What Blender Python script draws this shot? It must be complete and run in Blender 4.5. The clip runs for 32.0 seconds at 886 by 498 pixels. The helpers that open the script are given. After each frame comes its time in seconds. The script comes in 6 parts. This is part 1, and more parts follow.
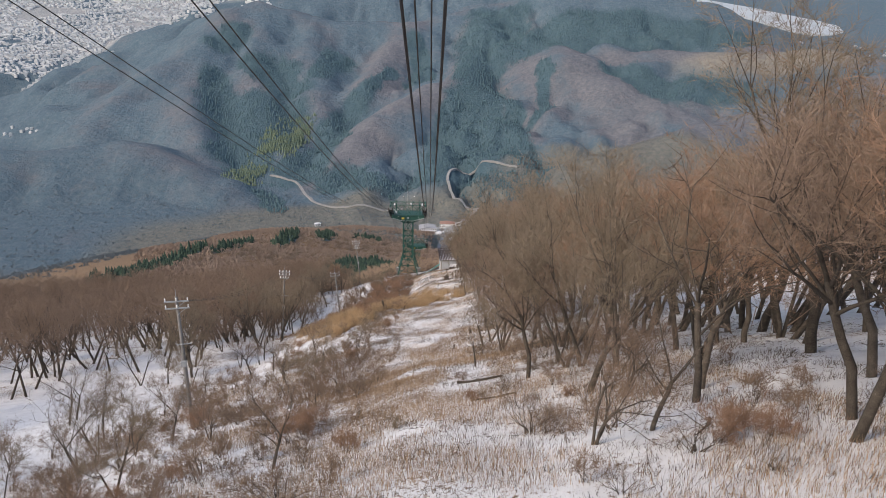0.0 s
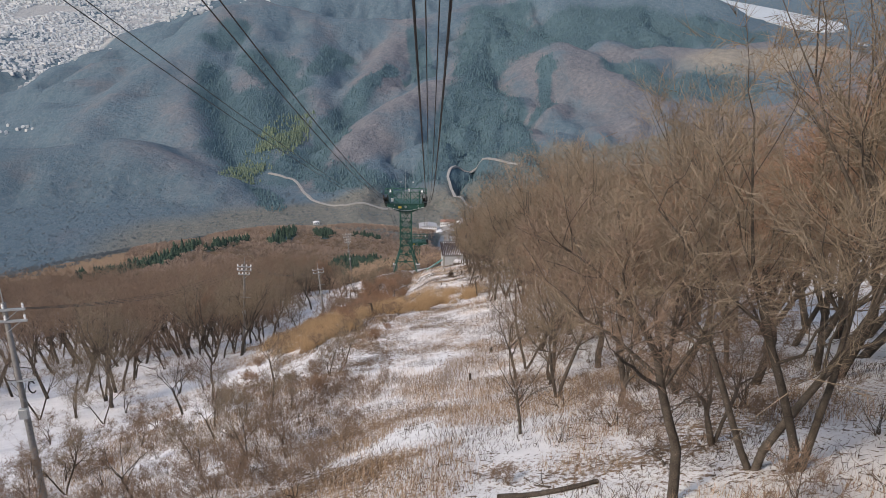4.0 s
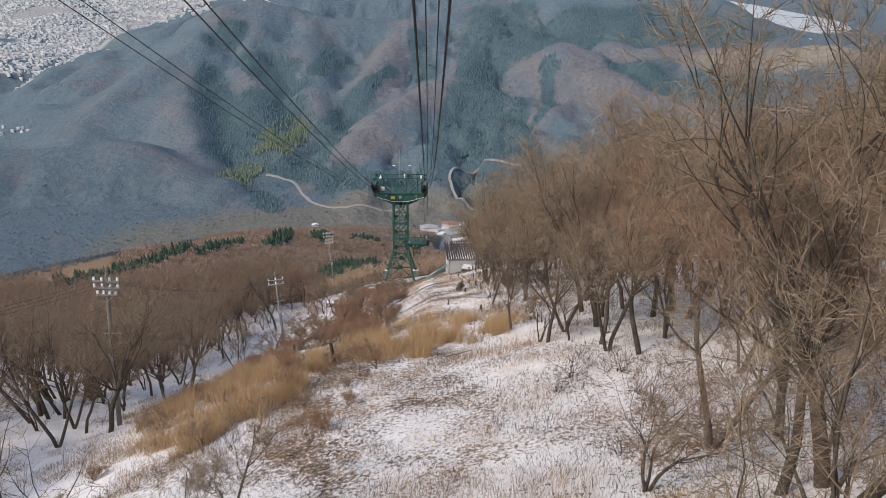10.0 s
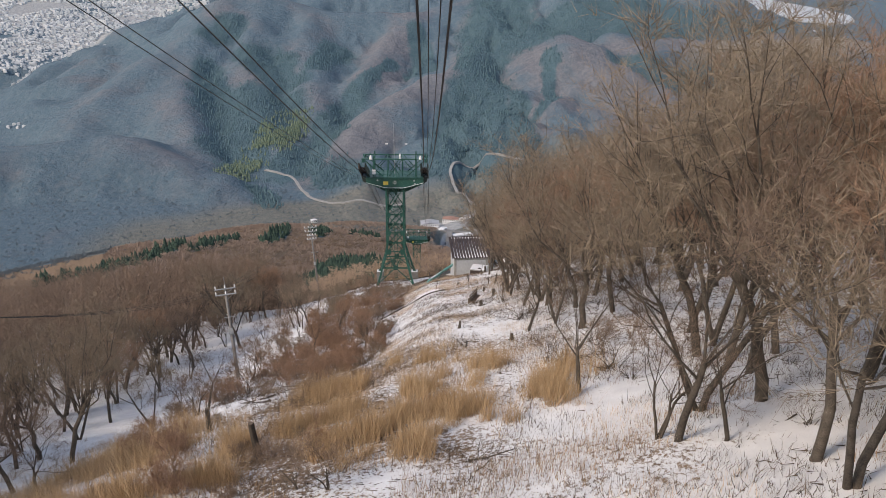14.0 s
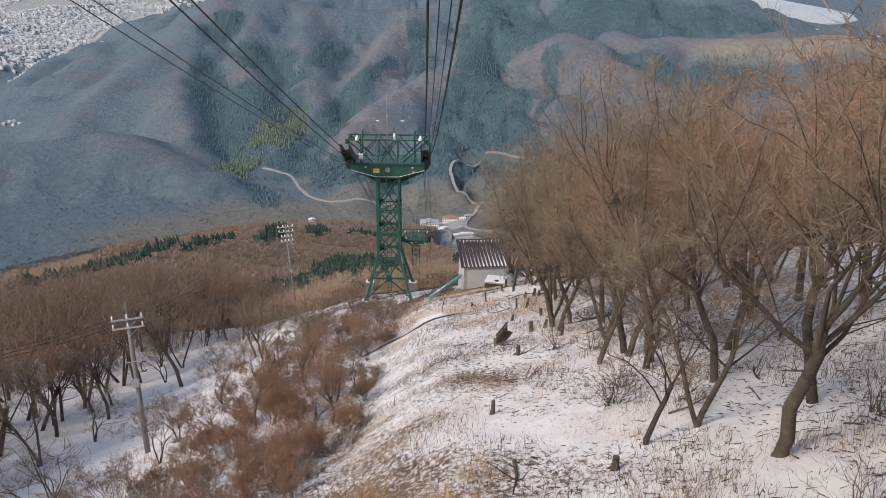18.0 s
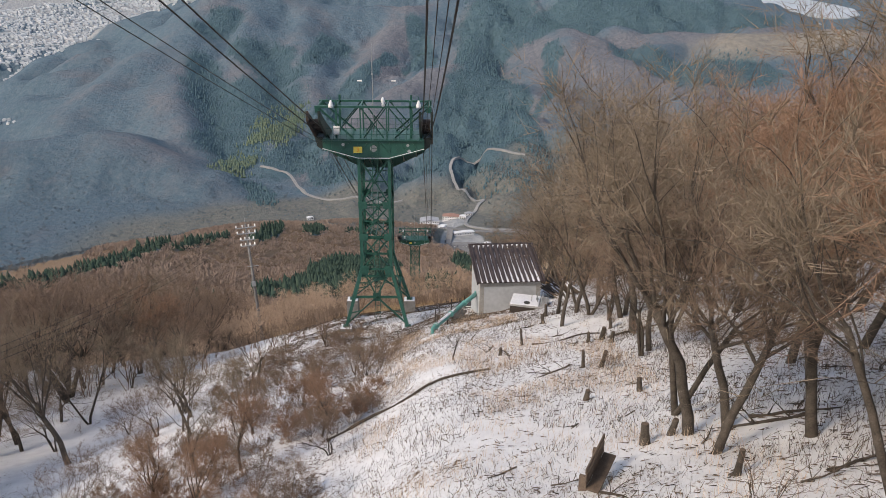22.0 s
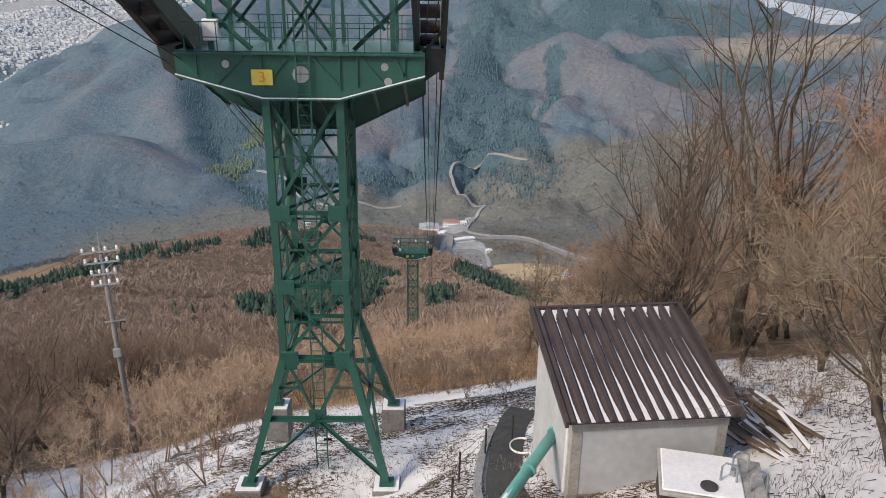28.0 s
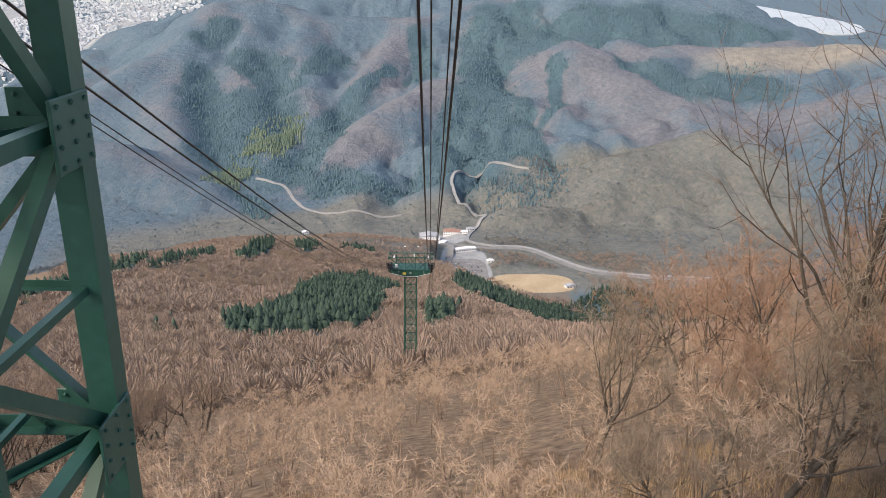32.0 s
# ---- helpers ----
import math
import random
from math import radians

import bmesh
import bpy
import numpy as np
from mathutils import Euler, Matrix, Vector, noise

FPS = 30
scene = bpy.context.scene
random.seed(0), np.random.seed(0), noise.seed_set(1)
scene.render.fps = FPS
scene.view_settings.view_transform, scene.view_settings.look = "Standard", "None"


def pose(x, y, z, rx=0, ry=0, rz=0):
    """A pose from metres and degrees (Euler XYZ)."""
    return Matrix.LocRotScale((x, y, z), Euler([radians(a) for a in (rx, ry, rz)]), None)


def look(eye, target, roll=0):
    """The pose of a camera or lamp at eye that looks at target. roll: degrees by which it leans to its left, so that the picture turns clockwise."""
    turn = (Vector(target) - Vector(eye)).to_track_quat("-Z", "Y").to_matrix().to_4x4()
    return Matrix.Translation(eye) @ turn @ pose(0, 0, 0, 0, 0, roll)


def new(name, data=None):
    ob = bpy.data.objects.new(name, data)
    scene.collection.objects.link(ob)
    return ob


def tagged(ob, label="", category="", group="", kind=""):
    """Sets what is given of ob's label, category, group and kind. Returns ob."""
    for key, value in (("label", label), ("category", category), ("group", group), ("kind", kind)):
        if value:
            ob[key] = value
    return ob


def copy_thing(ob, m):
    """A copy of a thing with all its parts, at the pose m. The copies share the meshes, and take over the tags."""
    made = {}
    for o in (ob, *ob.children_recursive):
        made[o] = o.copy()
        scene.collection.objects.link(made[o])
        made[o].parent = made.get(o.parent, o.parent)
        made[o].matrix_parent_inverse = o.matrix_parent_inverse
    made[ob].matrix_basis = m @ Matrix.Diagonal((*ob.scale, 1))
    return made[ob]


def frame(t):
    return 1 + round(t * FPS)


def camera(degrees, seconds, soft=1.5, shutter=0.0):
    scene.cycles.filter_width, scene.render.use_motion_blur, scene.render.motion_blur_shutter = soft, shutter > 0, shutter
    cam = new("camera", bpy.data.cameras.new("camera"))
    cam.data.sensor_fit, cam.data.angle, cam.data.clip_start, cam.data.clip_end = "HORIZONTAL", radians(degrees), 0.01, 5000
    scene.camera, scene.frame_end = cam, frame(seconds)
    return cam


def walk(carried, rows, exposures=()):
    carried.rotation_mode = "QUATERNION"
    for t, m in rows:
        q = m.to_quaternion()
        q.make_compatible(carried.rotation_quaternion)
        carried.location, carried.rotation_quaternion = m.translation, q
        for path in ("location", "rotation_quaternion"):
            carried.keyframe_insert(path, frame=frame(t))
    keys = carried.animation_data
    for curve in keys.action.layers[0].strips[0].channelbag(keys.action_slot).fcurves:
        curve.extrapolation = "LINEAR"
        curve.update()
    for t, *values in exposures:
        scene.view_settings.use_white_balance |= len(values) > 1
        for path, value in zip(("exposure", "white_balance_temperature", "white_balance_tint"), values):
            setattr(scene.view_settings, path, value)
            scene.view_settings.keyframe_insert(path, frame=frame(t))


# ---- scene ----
FOV = 60.2
cam = camera(FOV, 32.0, soft=0.4)


def aimed(x, y, z, pitch, yaw, roll):
    """A camera pose: degrees below the level, right of +y, and of roll."""
    p, w = radians(pitch), radians(yaw)
    eye = Vector((x, y, z))
    return look(eye, eye + Vector((math.sin(w) * math.cos(p), math.cos(w) * math.cos(p), -math.sin(p))), -roll)


# seconds, x, y, z, pitch, yaw, roll
ROWS = [
    (0, 0.714, -0.940, -1.895, 20.480, 1.056, -0.993),
    (1, 0.662, 4.468, -4.319, 20.498, 1.024, -1.003),
    (2, 0.617, 9.881, -6.699, 20.515, 1.003, -1.002),
    (3, 0.591, 15.300, -9.029, 20.536, 1.020, -0.976),
    (4, 0.571, 20.730, -11.300, 20.540, 1.039, -0.932),
    (5, 0.544, 26.173, -13.496, 20.500, 1.026, -0.855),
    (6, 0.527, 31.628, -15.627, 20.440, 1.008, -0.803),
    (7, 0.535, 37.098, -17.687, 20.371, 1.012, -0.860),
    (8, 0.550, 42.565, -19.704, 20.316, 1.009, -0.924),
    (9, 0.554, 48.007, -21.704, 20.300, 0.973, -0.907),
    (10, 0.559, 53.428, -23.687, 20.326, 0.934, -0.849),
    (11, 0.589, 58.829, -25.668, 20.423, 0.920, -0.744),
    (12, 0.596, 64.187, -27.624, 20.536, 0.911, -0.642),
    (13, 0.523, 69.470, -29.530, 20.611, 0.894, -0.598),
    (14, 0.421, 74.712, -31.406, 20.672, 0.879, -0.583),
    (15, 0.329, 79.921, -33.273, 20.736, 0.872, -0.579),
    (16, 0.235, 85.135, -35.102, 20.776, 0.874, -0.600),
    (17, 0.135, 90.417, -36.853, 20.758, 0.897, -0.674),
    (18, 0.043, 95.706, -38.576, 20.727, 0.918, -0.739),
    (19, -0.027, 100.957, -40.303, 20.716, 0.908, -0.736),
    (20, -0.087, 106.188, -42.045, 20.731, 0.896, -0.692),
    (21, -0.149, 111.385, -43.843, 20.804, 0.913, -0.595),
    (22, -0.200, 116.602, -45.642, 20.883, 0.927, -0.505),
    (23, -0.224, 121.881, -47.395, 20.921, 0.903, -0.490),
    (24, -0.246, 127.235, -49.127, 20.930, 0.883, -0.516),
    (25, -0.288, 132.704, -50.845, 20.917, 0.913, -0.584),
    (26, -0.349, 138.248, -52.556, 20.850, 0.950, -0.657),
    (27, -0.458, 143.860, -54.276, 20.667, 0.962, -0.683),
    (28, -0.550, 149.479, -55.984, 20.458, 0.961, -0.707),
    (29, -0.539, 155.047, -57.664, 20.316, 0.947, -0.768),
    (30, -0.519, 160.555, -59.330, 20.174, 0.933, -0.838),
    (31, -0.576, 165.952, -61.002, 19.986, 0.932, -0.903),
    (32, -0.652, 171.309, -62.654, 19.785, 0.934, -0.967),
]
EXPOSURES = [(0, 0.6, 7700, 14), (14, 0.6, 7700, 14), (25, 0.58, 7750, 13), (28, 0.7, 7700, 13), (30, 1.08, 7950, 14), (31, 1.34, 8250, 15), (32, 1.14, 7900, 14)]
walk(cam, [(r[0], aimed(*r[1:])) for r in ROWS], EXPOSURES)

# ---------------- light ----------------
SUN_EL, SUN_AZ = 40.0, 235.0     # azimuth clockwise from +y
world = bpy.data.worlds.new("sky")
scene.world = world
world.use_nodes = True
wn = world.node_tree
sky = wn.nodes.new("ShaderNodeTexSky")
sky.sky_type, sky.sun_disc = "NISHITA", False
sky.sun_elevation, sky.sun_rotation = radians(SUN_EL), radians(SUN_AZ)
wn.links.new(sky.outputs[0], wn.nodes["Background"].inputs[0])
wn.nodes["Background"].inputs[1].default_value = 0.15
sun_data = bpy.data.lights.new("sun", "SUN")
sun_data.energy, sun_data.angle, sun_data.color = 1.7, radians(12), (1.0, 0.93, 0.84)
sun = new("sun", sun_data)
_a, _e = radians(SUN_AZ), radians(SUN_EL)
sun.matrix_world = look((0, 0, 300), (-math.sin(_a) * 100, -math.cos(_a) * 100, 300 - 100 * math.tan(_e)))

# ---------------- ground form ----------------
def vnoise(x, y, seed=0):
    """Smooth value noise, -1..1, on arrays."""
    x, y = np.asarray(x, float), np.asarray(y, float)
    xi, yi = np.floor(x).astype(np.int64), np.floor(y).astype(np.int64)
    u, v = x - xi, y - yi
    u, v = u * u * (3 - 2 * u), v * v * (3 - 2 * v)
    def h(a, b):
        n = (a * 374761393 + b * 668265263 + seed * 974634777) & 0x7FFFFFFF
        n = ((n ^ (n >> 13)) * 1274126177) & 0x7FFFFFFF
        return ((n ^ (n >> 16)) & 0xFFFF) / 32767.5 - 1
    return (h(xi, yi) * (1 - u) + h(xi + 1, yi) * u) * (1 - v) + (h(xi, yi + 1) * (1 - u) + h(xi + 1, yi + 1) * u) * v


def fbm(x, y, size, octaves=4, seed=0):
    s, a, tot = 0, 1.0, 0
    for k in range(octaves):
        s = s + a * vnoise(np.asarray(x) / size, np.asarray(y) / size, seed + k)
        tot, a, size = tot + a, a * 0.5, size * 0.5
    return s / tot


def smooth(a, b, v):
    w = np.clip((np.asarray(v, float) - a) / (b - a), 0, 1)
    return w * w * (3 - 2 * w)

PROFILE_Y = [-420, -60, 0, 28, 39, 49, 78, 97, 122, 147, 167, 175, 185, 312, 500, 700, 900, 1100, 1300, 1470, 1620, 1750, 6000]
PROFILE_Z = [150, 15, -9, -20.2, -24, -28, -40.2, -46.4, -54.3, -63.4, -70.2, -72.9, -77, -141, -220, -292, -360, -418, -468, -498, -512, -516, -520]

# crest lines of the far hills: x, y, z along each
CRESTS = [
    ("back", [(-925, 2220, -405), (-890, 2400, -350), (-855, 2520, -300), (-775, 2705, -235), (-700, 2880, -165), (-620, 2955, -145), (-530, 2970, -175),
              (-410, 2940, -205), (-255, 2960, -200), (-95, 2970, -215), (65, 3070, -185), (195, 3165, -150), (410, 3245, -120)]),
    ("blue", [(-1610, 2595, -530), (-1455, 2745, -460), (-1315, 2875, -400), (-1180, 2935, -360), (-1085, 3025, -325), (-1000, 3110, -250),
              (-910, 3190, -175), (-630, 3310, -115), (-150, 3420, -105), (450, 3420, -60)]),
    ("range", [(425, 3125, -100), (710, 3020, -105), (985, 2890, -120), (1065, 2810, -170), (1140, 2725, -205), (1205, 2640, -235), (1310, 2535, -240)]),
    ("meadow", [(620, 2480, -290), (780, 2485, -255), (955, 2475, -250), (1125, 2460, -240), (1360, 2335, -250)]),
    ("spur", [(265, 3010, -200), (410, 2635, -250), (440, 2430, -250), (480, 2320, -300), (510, 2190, -350), (525, 2060, -390), (525, 1945, -440)]),
    ("spur_b", [(510, 2190, -350), (615, 2160, -350), (660, 2060, -360), (695, 1970, -375)]),
    ("knoll", [(200, 2915, -255), (145, 2565, -305), (115, 2320, -325), (20, 2250, -335), (-70, 2170, -360), (-150, 2095, -390), (-200, 2010, -425),
               (-245, 1915, -465), (-290, 1825, -495)]),
    ("rib", [(160, 2565, -315), (180, 2245, -400), (185, 2080, -445), (190, 1930, -495)]),
    ("rib_b", [(355, 2745, -240), (300, 2500, -305), (325, 2295, -365), (325, 2195, -390)]),
    ("foothill", [(-1040, 1770, -435), (-905, 1795, -430), (-820, 1835, -425), (-715, 1830, -420), (-575, 1775, -450), (-495, 1730, -480), (-435, 1680, -510), (-380, 1635, -570)]),
    ("west_a", [(-775, 2705, -235), (-745, 2400, -340), (-690, 2155, -410), (-590, 1980, -460), (-500, 1850, -500)]),
    ("west_b", [(-620, 2955, -145), (-575, 2500, -320), (-495, 2245, -400), (-405, 2005, -465), (-350, 1835, -505)]),
    ("west_c", [(-410, 2940, -205), (-395, 2590, -300), (-350, 2395, -365), (-315, 2230, -420)]),
    ("west_d", [(-95, 2970, -215), (-140, 2665, -300), (-205, 2410, -365)]),
    ("west_e", [(-1180, 2935, -360), (-1060, 2495, -420), (-955, 2160, -440)]),
    ("shoulder", [(-205, 535, -230), (-245, 720, -285), (-205, 945, -345), (-120, 1105, -395), (-55, 1130, -410)]),
    ("east", [(1150, 1865, -235), (835, 1875, -315), (685, 1835, -350), (390, 1720, -420), (230, 1635, -470)]),
]
LOW_SLOPE = {"shoulder": 0.36, "back": 0.42, "blue": 0.42, "range": 0.33, "meadow": 0.2, "east": 0.42, "foothill": 0.5, "knoll": 0.66, "rib": 0.75, "rib_b": 0.7, "spur": 0.6, "west_b": 0.58, "west_c": 0.58, "west_d": 0.6}


def ground_z(x, y):
    """The height of the ground, on arrays."""
    x, y = np.asarray(x, float), np.asarray(y, float)
    far = smooth(1350, 1800, y)
    wx = x + 45 * fbm(x, y, 260, 4, 5) * far
    wy = y + 45 * fbm(x, y, 260, 4, 9) * far
    z = np.interp(y, PROFILE_Y, PROFILE_Z)
    z = z + (np.interp(y - 4, PROFILE_Y, PROFILE_Z) + np.interp(y + 4, PROFILE_Y, PROFILE_Z) - 2 * z) / 3
    # the fall to the left and the rise to the right of the cleared strip
    side = np.interp(x, [-600, -120, -60, -22, -8, 3, 9, 16, 40, 120, 600], [-60, -14, -10, -6.0, -1.6, 0, 1.4, 2.6, 5.5, 12, -40])
    z = z + side * (1 - 0.9 * smooth(230, 520, y))
    # hollows along the line, and the bank that drops away on the left
    z = z + np.interp(y, [16, 26, 36, 45, 53, 59, 67, 74, 84, 92, 125, 140, 150, 157, 163], [0, -0.25, -0.7, -1.25, -1.85, -1.7, -1.25, -0.95, -0.4, 0, 0, 0.15, 0.4, 0.6, 0])
    bank = np.interp(y, [15, 28, 50, 72, 82, 98, 112, 124, 145, 160, 170, 180], [0, -1.2, -1.2, -0.4, -0.1, -0.1, -1.3, -2.9, -2.2, -2.0, -0.6, 0])
    z = z + bank * (1 - smooth(-5.5, 1.5, x)) + np.interp(y, [60, 80, 110, 165, 185], [0, -0.7, -0.8, -0.8, 0]) * (1 - smooth(-20, -10, x))
    z = z - 55 * smooth(15, 170, x) * smooth(330, 620, y)
    z = z - 0.42 * np.maximum(0, y - np.interp(x, [-600, -290, -210, -80, 0, 60, 400], [420, 690, 930, 1080, 1110, 980, 900]))
    z = z + fbm(x, y, 9, 3, 2) * 0.22 + fbm(x, y, 60, 3, 12) * 6 * smooth(300, 500, y)
    floor = -521 + 3 * fbm(x, y, 200, 2, 31) * (1 - smooth(-20, 30, x))
    floor = floor + smooth(-30, 60, x) * (np.interp(y, [900, 1110, 1250, 1320, 1480, 1650], [-495, -469, -471, -478, -500, -519]) + 521)
    k = np.where(y > 1700, 10.0, 4.0)
    z = np.where(y > 320, np.logaddexp(z / k, floor / k) * k, z)
    gully = (1 - np.abs(fbm(wx, wy, 170, 4, 21))) ** 3
    rough = 20 * fbm(x, y, 150, 5, 77) * far
    for name, pts in CRESTS:
        if y.max() <= (380 if name == "shoulder" else 1230):
            continue
        best = np.full(x.shape, -1e9)
        slope = LOW_SLOPE.get(name, 0.5)
        for (x1, y1, z1), (x2, y2, z2) in zip(pts, pts[1:]):
            dx, dy = x2 - x1, y2 - y1
            u = np.clip(((wx - x1) * dx + (wy - y1) * dy) / (dx * dx + dy * dy), 0, 1)
            d = np.hypot(wx - x1 - u * dx, wy - y1 - u * dy)
            best = np.maximum(best, z1 + u * (z2 - z1) - slope * (np.hypot(d, 45) - 45) - (0 if name == "shoulder" else 52) * gully * smooth(0, 250, d) + rough)
        z = np.where(y > (380 if name == "shoulder" else 1230), np.logaddexp(z / k, np.maximum(best, -2000) / k) * k, z)
    # level ground for the sports pitch and the car park
    pad = np.maximum(1 - smooth(1, 1.35, np.hypot((x - 142) / 68, (y - 1163) / 44)), 1 - smooth(1, 1.35, np.hypot((x - 50) / 42, (y - 1200) / 78)))
    z = z + (-469.0 - z) * pad
    # the bench cut for the tower
    cut = 1 - smooth(3.2, 6.5, np.hypot(x + 4.62, (y - 175.5) * 0.85))
    z = z + (np.minimum(z, -74.15 + 0.08 * fbm(x, y, 2.0, 2, 8)) - z) * cut
    # the plain with the town and the bay beyond, up to the limit of sight
    d = np.hypot(x, y - 171)
    plain = np.interp(d, [3000, 3150, 4700, 6000], [-900, -420, -185, -80])
    return np.maximum(z, np.where((d > 3000) & (np.abs(x) > 500), plain, -1e9))


def gz(x, y):
    return float(ground_z(np.array([x]), np.array([y]))[0])

# ---------------- materials ----------------
def surface(name, a, b, size=1.0, rough=0.8, metal=0.0, c=None, bump=0.0, fine=8.0, vary=0.0, spec=0.3, lo=0.35, hi=0.65):
    """A material from two or three colours mixed by noise at two scales, with relief; vary: difference between objects."""
    m = bpy.data.materials.new(name)
    m.use_nodes = True
    nt = m.node_tree
    n, l = nt.nodes, nt.links
    p = n["Principled BSDF"]
    p.inputs["Roughness"].default_value, p.inputs["Metallic"].default_value = rough, metal
    p.inputs["Specular IOR Level"].default_value = spec
    co = n.new("ShaderNodeTexCoord")
    big, small = n.new("ShaderNodeTexNoise"), n.new("ShaderNodeTexNoise")
    big.inputs["Scale"].default_value, small.inputs["Scale"].default_value = 1 / size, fine / size
    big.inputs["Detail"].default_value, small.inputs["Detail"].default_value = 4, 3
    l.new(co.outputs["Object"], big.inputs["Vector"])
    l.new(co.outputs["Object"], small.inputs["Vector"])
    add = n.new("ShaderNodeMath")
    add.operation = "MULTIPLY_ADD"
    add.inputs[1].default_value = 0.45
    l.new(small.outputs["Fac"], add.inputs[0])
    sc = n.new("ShaderNodeMath")
    sc.operation = "MULTIPLY"
    sc.inputs[1].default_value = 0.55
    l.new(big.outputs["Fac"], sc.inputs[0])
    l.new(sc.outputs[0], add.inputs[2])
    ramp = n.new("ShaderNodeValToRGB")
    e = ramp.color_ramp.elements
    e[0].position, e[1].position = lo, hi
    e[0].color, e[1].color = (*a, 1), (*b, 1)
    if c:
        x = e.new(hi + 0.08)
        x.color = (*c, 1)
    l.new(add.outputs[0], ramp.inputs[0])
    out = ramp.outputs[0]
    if vary:
        info, hsv, mr = n.new("ShaderNodeObjectInfo"), n.new("ShaderNodeHueSaturation"), n.new("ShaderNodeMapRange")
        mr.inputs["To Min"].default_value, mr.inputs["To Max"].default_value = 1 - vary, 1 + vary
        l.new(info.outputs["Random"], mr.inputs["Value"])
        l.new(mr.outputs[0], hsv.inputs["Value"])
        l.new(out, hsv.inputs["Color"])
        out = hsv.outputs[0]
    l.new(out, p.inputs["Base Color"])
    if bump:
        bp = n.new("ShaderNodeBump")
        bp.inputs["Strength"].default_value, bp.inputs["Distance"].default_value = 0.6, bump
        l.new(add.outputs[0], bp.inputs["Height"])
        l.new(bp.outputs[0], p.inputs["Normal"])
    return m


def island_surface(name, a, b, rough=0.9, spec=0.1, c=None):
    """For joined pieces: each one takes its own shade between the colours."""
    m = bpy.data.materials.new(name)
    m.use_nodes = True
    nt = m.node_tree
    p = nt.nodes["Principled BSDF"]
    p.inputs["Roughness"].default_value, p.inputs["Specular IOR Level"].default_value = rough, spec
    g, ramp = nt.nodes.new("ShaderNodeNewGeometry"), nt.nodes.new("ShaderNodeValToRGB")
    e = ramp.color_ramp.elements
    e[0].color, e[1].color = (*a, 1), (*b, 1)
    if c:
        x = e.new(0.85)
        x.color = (*c, 1)
    nt.links.new(g.outputs["Random Per Island"], ramp.inputs[0])
    nt.links.new(ramp.outputs[0], p.inputs["Base Color"])
    return m

M_STEEL = surface("green_paint", (0.013, 0.074, 0.058), (0.021, 0.100, 0.079), 1.2, 0.42, spec=0.45, c=(0.034, 0.120, 0.095), bump=0.002, fine=12)
M_STEEL_DARK = surface("dark_saddle_steel", (0.016, 0.026, 0.024), (0.034, 0.042, 0.038), 0.8, 0.5, c=(0.055, 0.045, 0.036), bump=0.003)
M_RUST = surface("rusty_shoe", (0.028, 0.026, 0.024), (0.06, 0.042, 0.034), 0.4, 0.6, bump=0.004)
M_GALV = surface("galvanised_steel", (0.30, 0.32, 0.33), (0.42, 0.44, 0.45), 0.3, 0.45, metal=0.6)
M_PORCELAIN = surface("white_porcelain", (0.72, 0.73, 0.74), (0.82, 0.82, 0.82), 0.2, 0.25, spec=0.5)
M_YELLOW = surface("yellow_plate", (0.62, 0.50, 0.08), (0.70, 0.58, 0.14), 0.3, 0.5)
M_ORANGE = surface("orange_paint", (0.75, 0.24, 0.02), (0.80, 0.30, 0.04), 0.1, 0.5)
M_CONCRETE = surface("concrete", (0.24, 0.24, 0.235), (0.40, 0.40, 0.39), 0.8, 0.9, c=(0.48, 0.48, 0.47), bump=0.01)
M_CONCRETE_DARK = surface("stained_concrete", (0.13, 0.125, 0.12), (0.24, 0.235, 0.23), 0.9, 0.9, bump=0.01)
M_RENDER = surface("grey_wall_paint", (0.36, 0.38, 0.40), (0.47, 0.49, 0.51), 1.6, 0.85, c=(0.52, 0.54, 0.55), bump=0.004, fine=6)
M_TRIMWALL = surface("bare_concrete_band", (0.23, 0.225, 0.21), (0.36, 0.35, 0.33), 0.5, 0.9, bump=0.008)
M_ROOF = surface("brown_roof_sheet", (0.045, 0.034, 0.034), (0.075, 0.058, 0.056), 0.9, 0.5, spec=0.4, bump=0.002)
M_SNOW = surface("settled_snow", (0.66, 0.68, 0.72), (0.80, 0.81, 0.84), 0.8, 0.6, bump=0.02)
M_PIPE = surface("turquoise_pipe", (0.07, 0.30, 0.27), (0.13, 0.38, 0.34), 0.5, 0.35, spec=0.5)
M_ASPHALT = surface("wet_path", (0.035, 0.034, 0.034), (0.075, 0.072, 0.07), 0.6, 0.7, bump=0.01)
M_ROPE = surface("steel_rope", (0.012, 0.013, 0.015), (0.03, 0.03, 0.033), 0.05, 0.5, metal=0.4)
M_WOOD = surface("weathered_wood", (0.09, 0.065, 0.05), (0.17, 0.13, 0.10), 0.2, 0.85, bump=0.004, vary=0.2)
M_BARK = surface("tree_bark", (0.05, 0.042, 0.036), (0.118, 0.100, 0.083), 0.22, 0.95, c=(0.27, 0.25, 0.225), bump=0.03, vary=0.25, spec=0.15)
M_TWIG = island_surface("brown_twigs", (0.158, 0.113, 0.086), (0.24, 0.172, 0.131), c=(0.275, 0.202, 0.156))
M_TWIG_OLIVE = island_surface("olive_twigs", (0.155, 0.124, 0.092), (0.24, 0.192, 0.143), c=(0.285, 0.228, 0.172))
M_BARK_TWIG = island_surface("dark_bark_twigs", (0.075, 0.056, 0.045), (0.15, 0.113, 0.09), c=(0.21, 0.155, 0.12))
